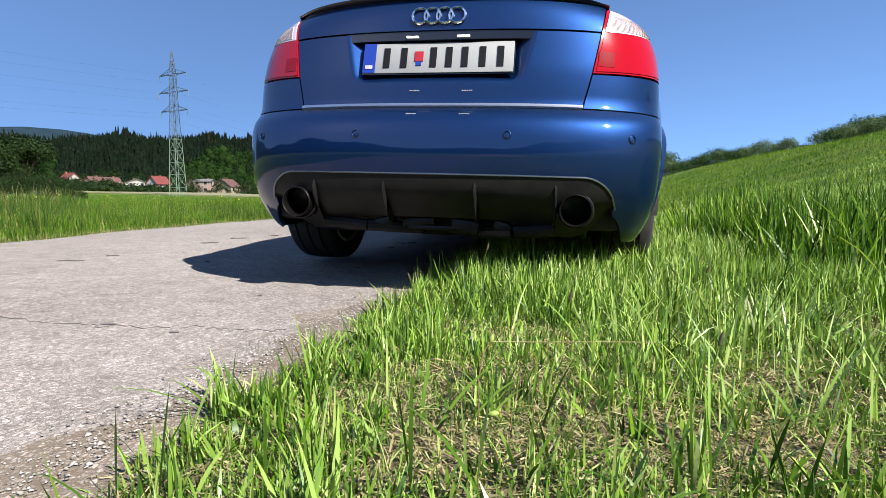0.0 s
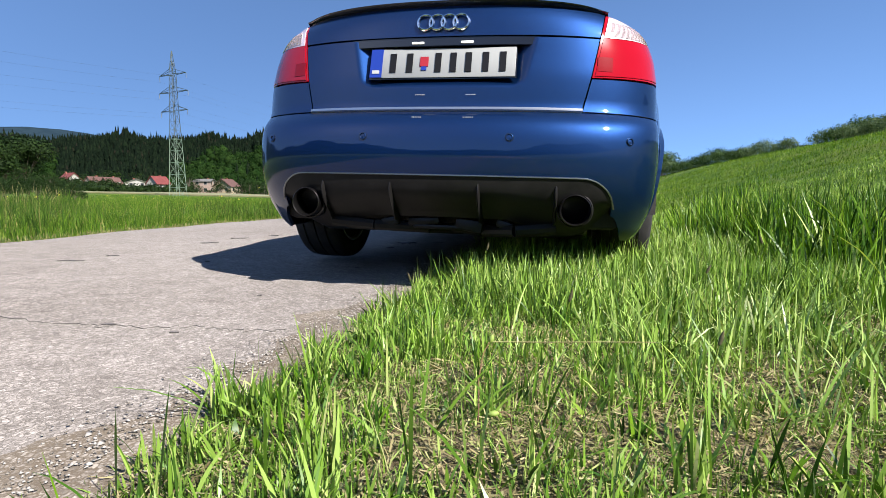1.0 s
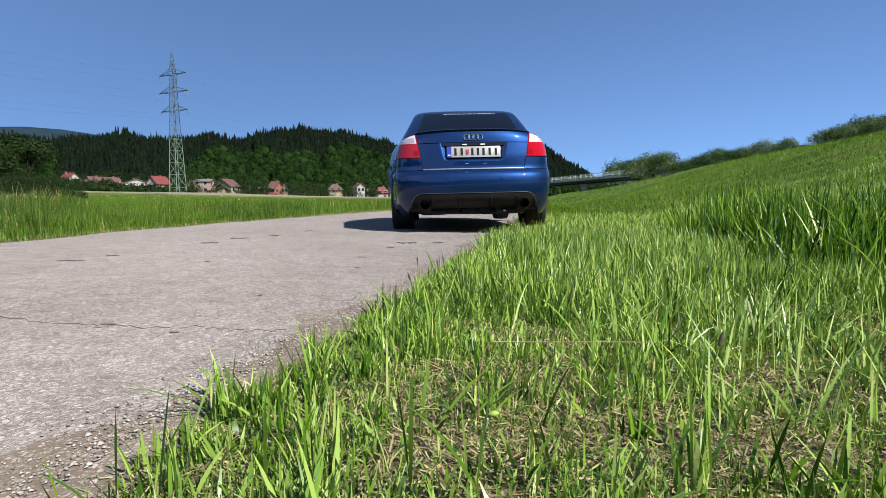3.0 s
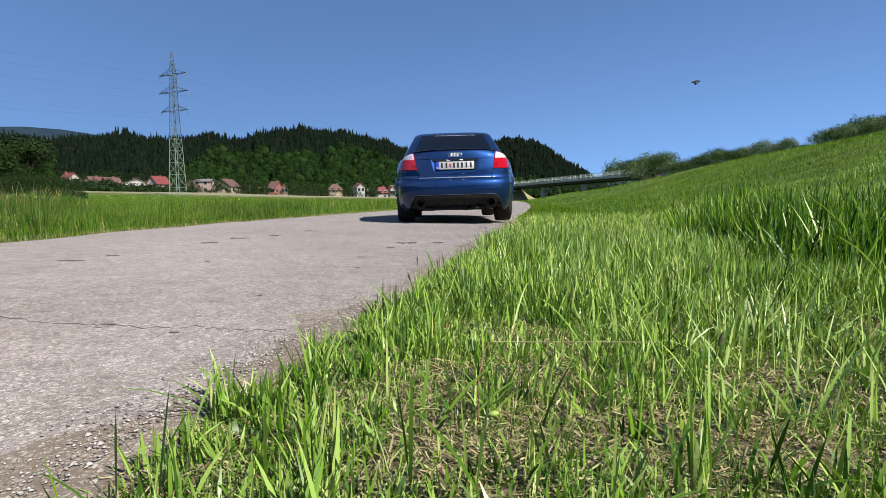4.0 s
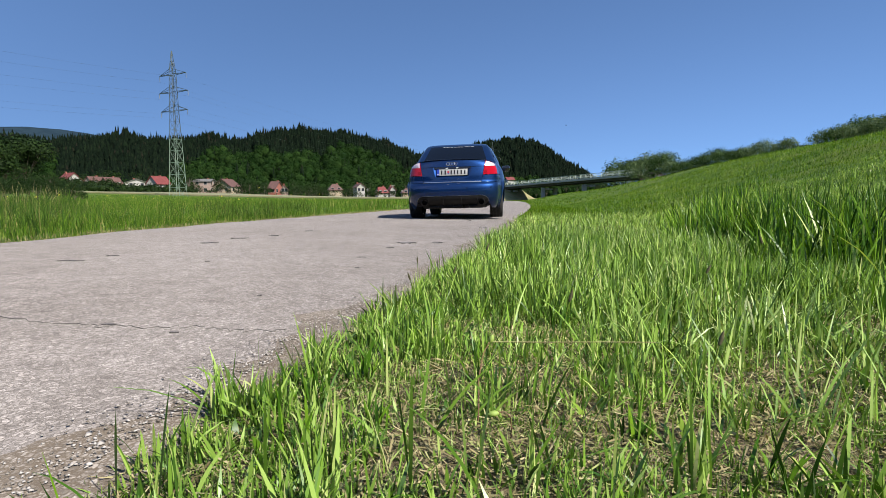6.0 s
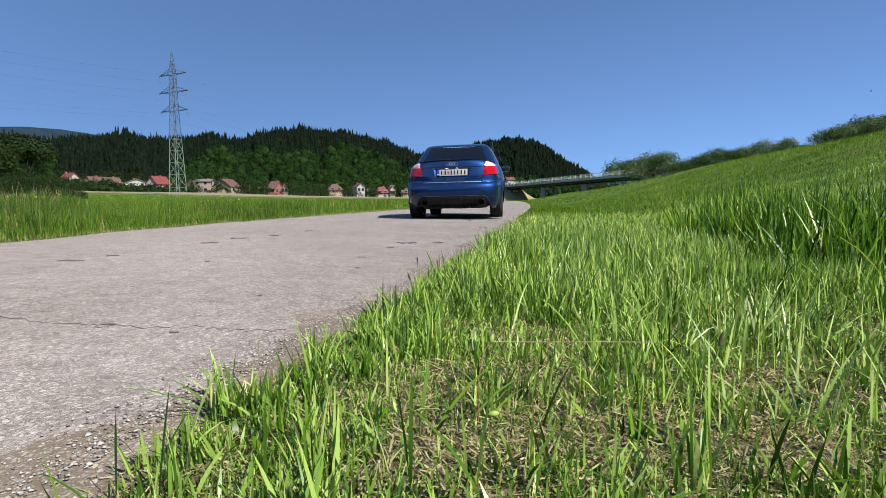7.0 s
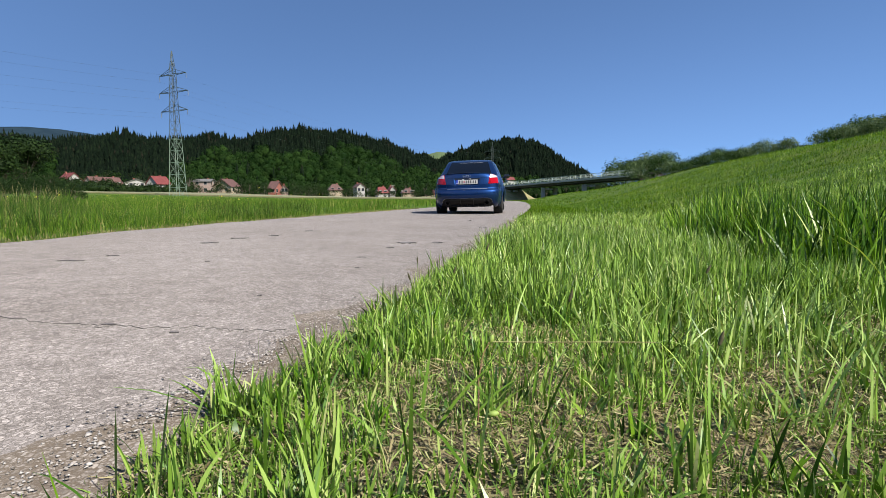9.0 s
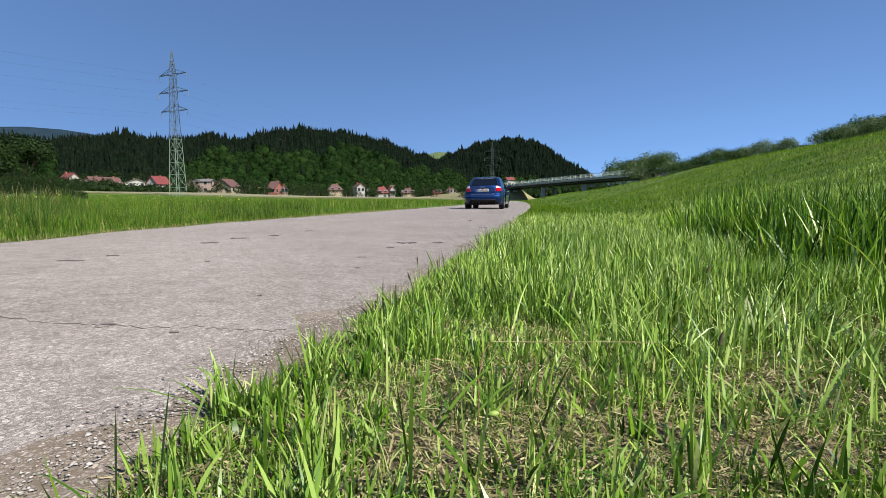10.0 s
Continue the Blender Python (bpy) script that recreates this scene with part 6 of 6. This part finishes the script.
def build_gravel():
    g = np.random.default_rng(17)
    n = 9000
    y = 0.3 + 4.2 * g.uniform(0, 1, n) ** 1.5
    x = road_right(y) + 0.0 + g.normal(0.01, 0.06, n)
    r = g.uniform(0.001, 0.0036, n) * np.where(g.uniform(size=n) < 0.04, 1.6, 1)
    z = np.maximum(ground_z(x, y), road_z(y) + np.where(x < road_right(y), -0.002, -0.05)) + r * 0.1 + np.where(x < road_right(y), 0.003, 0)
    base = np.array([[1, 0, 0], [-1, 0, 0], [0, 1, 0], [0, -1, 0], [0, 0, 1], [0, 0, -1]], float)
    V = (base[None] * g.uniform(0.6, 1.2, (n, 6, 1)) + g.normal(0, 0.15, (n, 6, 3))) * r[:, None, None] * np.array([1.2, 1.2, 0.5]) + np.stack([x, y, z], -1)[:, None]
    F = np.array([[0, 2, 4], [2, 1, 4], [1, 3, 4], [3, 0, 4], [2, 0, 5], [1, 2, 5], [3, 1, 5], [0, 3, 5]])
    m, t, p = material("loose_gravel", (0.3, 0.28, 0.26), 0.9)
    geo = t.nodes.new("ShaderNodeNewGeometry")
    t.links.new(ramp(t, geo.outputs["Random Per Island"], [(0, (0.11, 0.092, 0.07)), (0.5, (0.25, 0.225, 0.19)), (1, (0.42, 0.39, 0.35))]), p.inputs["Base Color"])
    tagged(raw("gravel", V.reshape(-1, 3), None, ((np.arange(n) * 6)[:, None, None] + F[None]).reshape(-1, 3), m), "loose grey gravel along the asphalt's edge", "gravel", kind="stuff")


def build_poppies():
    stem = varied("reddish_stem", [(0.3, (0.10, 0.045, 0.02)), (0.7, (0.16, 0.10, 0.04))], 60, 0.7)
    budm = varied("pale_green_bud", [(0.3, (0.16, 0.25, 0.035)), (0.7, (0.27, 0.35, 0.07))], 90, 0.6, 300, 0.4, 0.001)
    g0 = float(ground_z(0.05, 0.72))
    for pts, tip, ax, lab in (
            ([(0.048, 0.70, g0 - 0.01), (0.050, 0.71, 0.05), (0.052, 0.74, 0.08), (0.062, 0.78, 0.105), (0.0735, 0.80, 0.117)], (0.0755, 0.80, 0.1205), (0.3, 0, 1), "upright poppy bud on a thin reddish stem"),
            ([(0.088, 0.66, g0 - 0.01), (0.090, 0.66, 0.04), (0.088, 0.66, 0.055), (0.080, 0.66, 0.062), (0.072, 0.66, 0.0605)], (0.066, 0.66, 0.059), (-1, 0, -0.15), "nodding green poppy bud on a bent stem")):
        p = empty("poppy", Matrix.Translation(pts[0]))
        tagged(p, lab, "flower", "poppies in the verge")
        o = Vector(pts[0])
        bm = bmesh.new()
        tube(bm, [Vector(v) - o for v in pts], 0.0011, 0.0008)
        part("stem", bm, stem, p)
        bm = bmesh.new()
        lathe(bm, [(-0.008, 0.0), (-0.006, 0.0024), (-0.002, 0.0042), (0.003, 0.0038), (0.007, 0.0015), (0.0085, 0.0)], "Z", 14)
        bm.transform(Matrix.Translation(Vector(tip) - o) @ Vector(ax).to_track_quat("Z", "Y").to_matrix().to_4x4())
        part("bud", bm, budm, p)
    bm = bmesh.new()
    tube(bm, [(0.078, 0.815, 0.112), (0.17, 0.82, 0.110), (0.26, 0.825, 0.109), (0.345, 0.83, 0.107)], 0.0009, 0.0007)
    tagged(part("dry_stalk", bm, STRAW), "pale dry stalk lying across the grass", "stalk")


def build_seed_stalks():
    """Plantain stalks with dark heads, leaning over the verge."""
    g = random.Random(52)
    head = varied("dark_seed_head", [(0.3, (0.035, 0.032, 0.010)), (0.7, (0.075, 0.068, 0.025))], 200, 0.9, 400, 0.5, 0.001)
    for x, y, h, dx in ((-0.096, 2.02, 0.115, -0.004), (0.02, 1.75, 0.10, 0.02), (-0.085, 1.6, 0.10, -0.02), (0.11, 1.62, 0.19, 0.03), (0.23, 1.0, 0.13, 0.02), (0.62, 1.3, 0.16, 0.05), (0.95, 1.5, 0.2, -0.03), (0.42, 0.8, 0.11, 0.02)):
        z = float(ground_z(x, y))
        p = empty("plantain", pose(x, y, z))
        tagged(p, "thin plantain stalk with a dark seed head", "weed", "plantains on the verge")
        bm = bmesh.new()
        pts = [Vector((dx * t * t, 0.01 * t, h * t - 0.01 * (1 - t))) for t in (0, 0.3, 0.6, 0.85, 1.0)]
        tube(bm, pts, 0.0012, 0.0009)
        part("stem", bm, MEADOW, p)
        bm = bmesh.new()
        lathe(bm, [(-0.012, 0.0), (-0.010, 0.0024), (0.0, 0.0034), (0.008, 0.0024), (0.016, 0.0)], "Z", 10)
        d = (pts[-1] - pts[-2]).to_track_quat("Z", "Y").to_matrix().to_4x4()
        bm.transform(Matrix.Translation(pts[-1]) @ d)
        part("seed_head", bm, head, p)


build_ground()
build_road()
build_hills()
build_village()
build_lines()
build_bridge()
build_trees()
build_poles()
build_road_marks()
build_long_cracks()
build_gravel()
build_edge_dirt()
build_grass()
build_flowers()
build_poppies()
build_seed_stalks()
CAR, WHEELS = build_car()
FLY, FAR_FLY = build_fly("small dark fly passing close by"), build_fly("tiny dark fly crossing before the sky")

# seconds, place of the tail on the ground (x, y, z), pitch, roll, heading in degrees
CAR_ROWS = [
    (0.0, -0.065, 1.732, 0.016, -0.6, 1.8, -10.9), (0.5, -0.065, 1.732, 0.016, -0.6, 1.8, -10.9), (0.8, -0.061, 1.75, 0.016, -0.6, 1.8, -11.0),
    (1.0, -0.049, 1.799, 0.015, -0.5, 1.75, -11.1), (1.5, 0.031, 2.086, 0.013, -0.1, 1.6, -9.8),
    (1.7, 0.101, 2.312, 0.006, 0.05, 1.1, -8.0), (2.0, 0.215, 2.836, -0.008, 0.1, 0.5, -5.6), (2.5, 0.367, 3.988, -0.004, 0.3, -0.7, 0.8), (2.7, 0.357, 4.38, -0.006, 0.2, -0.9, 1.3),
    (3.3, 0.265, 5.72, -0.006, 0.1, -1.4, 1.6), (4.0, 0.184, 7.071, -0.006, 0, -1.6, 0), (4.5, 0.149, 8.06, 0.0, -0.3, -1.9, -3.0), (5.0, 0.149, 8.584, -0.007, 0, -1.7, -5.2),
    (5.5, 0.16, 8.803, -0.009, 0.05, -1.5, -6.4), (5.8, 0.162, 8.82, -0.011, 0.05, -1.5, -6.4), (7.5, 0.163, 8.825, -0.02, 0, -1.5, -6.3), (8.0, 0.176, 8.904, -0.031, 0, -1.5, -6.2),
    (8.5, 0.304, 9.995, -0.045, 0.2, -1.6, -6.2), (9.0, 0.585, 12.695, -0.05, 0.5, -1.4, -7.4), (9.5, 1.014, 16.408, -0.07, 0.2, -1.2, -9.2), (10.0, 1.663, 21.952, -0.092, 0, -0.95, -10.7)]


FLY_ROWS = [(0.0, 2.0, -3.0, 0.8, 20, -40), (3.5, 1.6, -0.9, 0.6, 10, -20), (3.9, 0.78, 0.05, 0.45, 25, 40), (4.0, 0.283, 0.60, 0.468, 35, -40), (4.1, 0.98, 0.62, 0.75, 35, -70), (4.5, 2.4, -0.4, 1.2, 10, -90), (10.0, 4.0, -4.0, 1.5, 0, -90)]
FAR_FLY_ROWS = [(0.0, 3.2, -2.0, 0.5, 0, 0), (5.0, 2.8, 1.2, 0.40, 0, 20), (5.4, 1.6, 2.6, 0.42, 0, 60), (5.6, 0.827, 2.5, 0.548, 0, 80), (5.7, 0.74, 2.5, 0.56, 0, 60), (6.2, 0.52, 2.5, 0.80, 0, 20), (6.8, 0.584, 2.5, 0.908, 0, -40), (6.9, 0.968, 2.5, 0.881, 0, -80), (7.0, 1.757, 2.2, 0.78, 0, -100), (7.1, 3.2, 1.8, 0.72, 0, -110), (8.0, 5.0, -2.0, 0.9, 0, -140), (10.0, 6.0, -6.0, 1.0, 0, -140)]


def motions():
    walk(FLY, [(t, pose(x, y, z, rx, 0, rz)) for t, x, y, z, rx, rz in FLY_ROWS])
    walk(FAR_FLY, [(t, pose(x, y, z, rx, 0, rz)) for t, x, y, z, rx, rz in FAR_FLY_ROWS])
    walk(CAR, [(t, pose(x, y, z, rx, ry, rz)) for t, x, y, z, rx, ry, rz in CAR_ROWS])
    ts = [r[0] for r in CAR_ROWS]
    way = np.concatenate([[0], np.cumsum([math.hypot(b[1] - a[1], b[2] - a[2]) for a, b in zip(CAR_ROWS, CAR_ROWS[1:])])])
    times = np.round(np.arange(0, 10.0001, 1 / 30), 4)
    for w in WHEELS:
        p = w.location.copy()
        walk(w, [(float(t), pose(p.x, p.y, p.z, -math.degrees(float(np.interp(t, ts, way)) / TYRE_R))) for t in times])


motions()
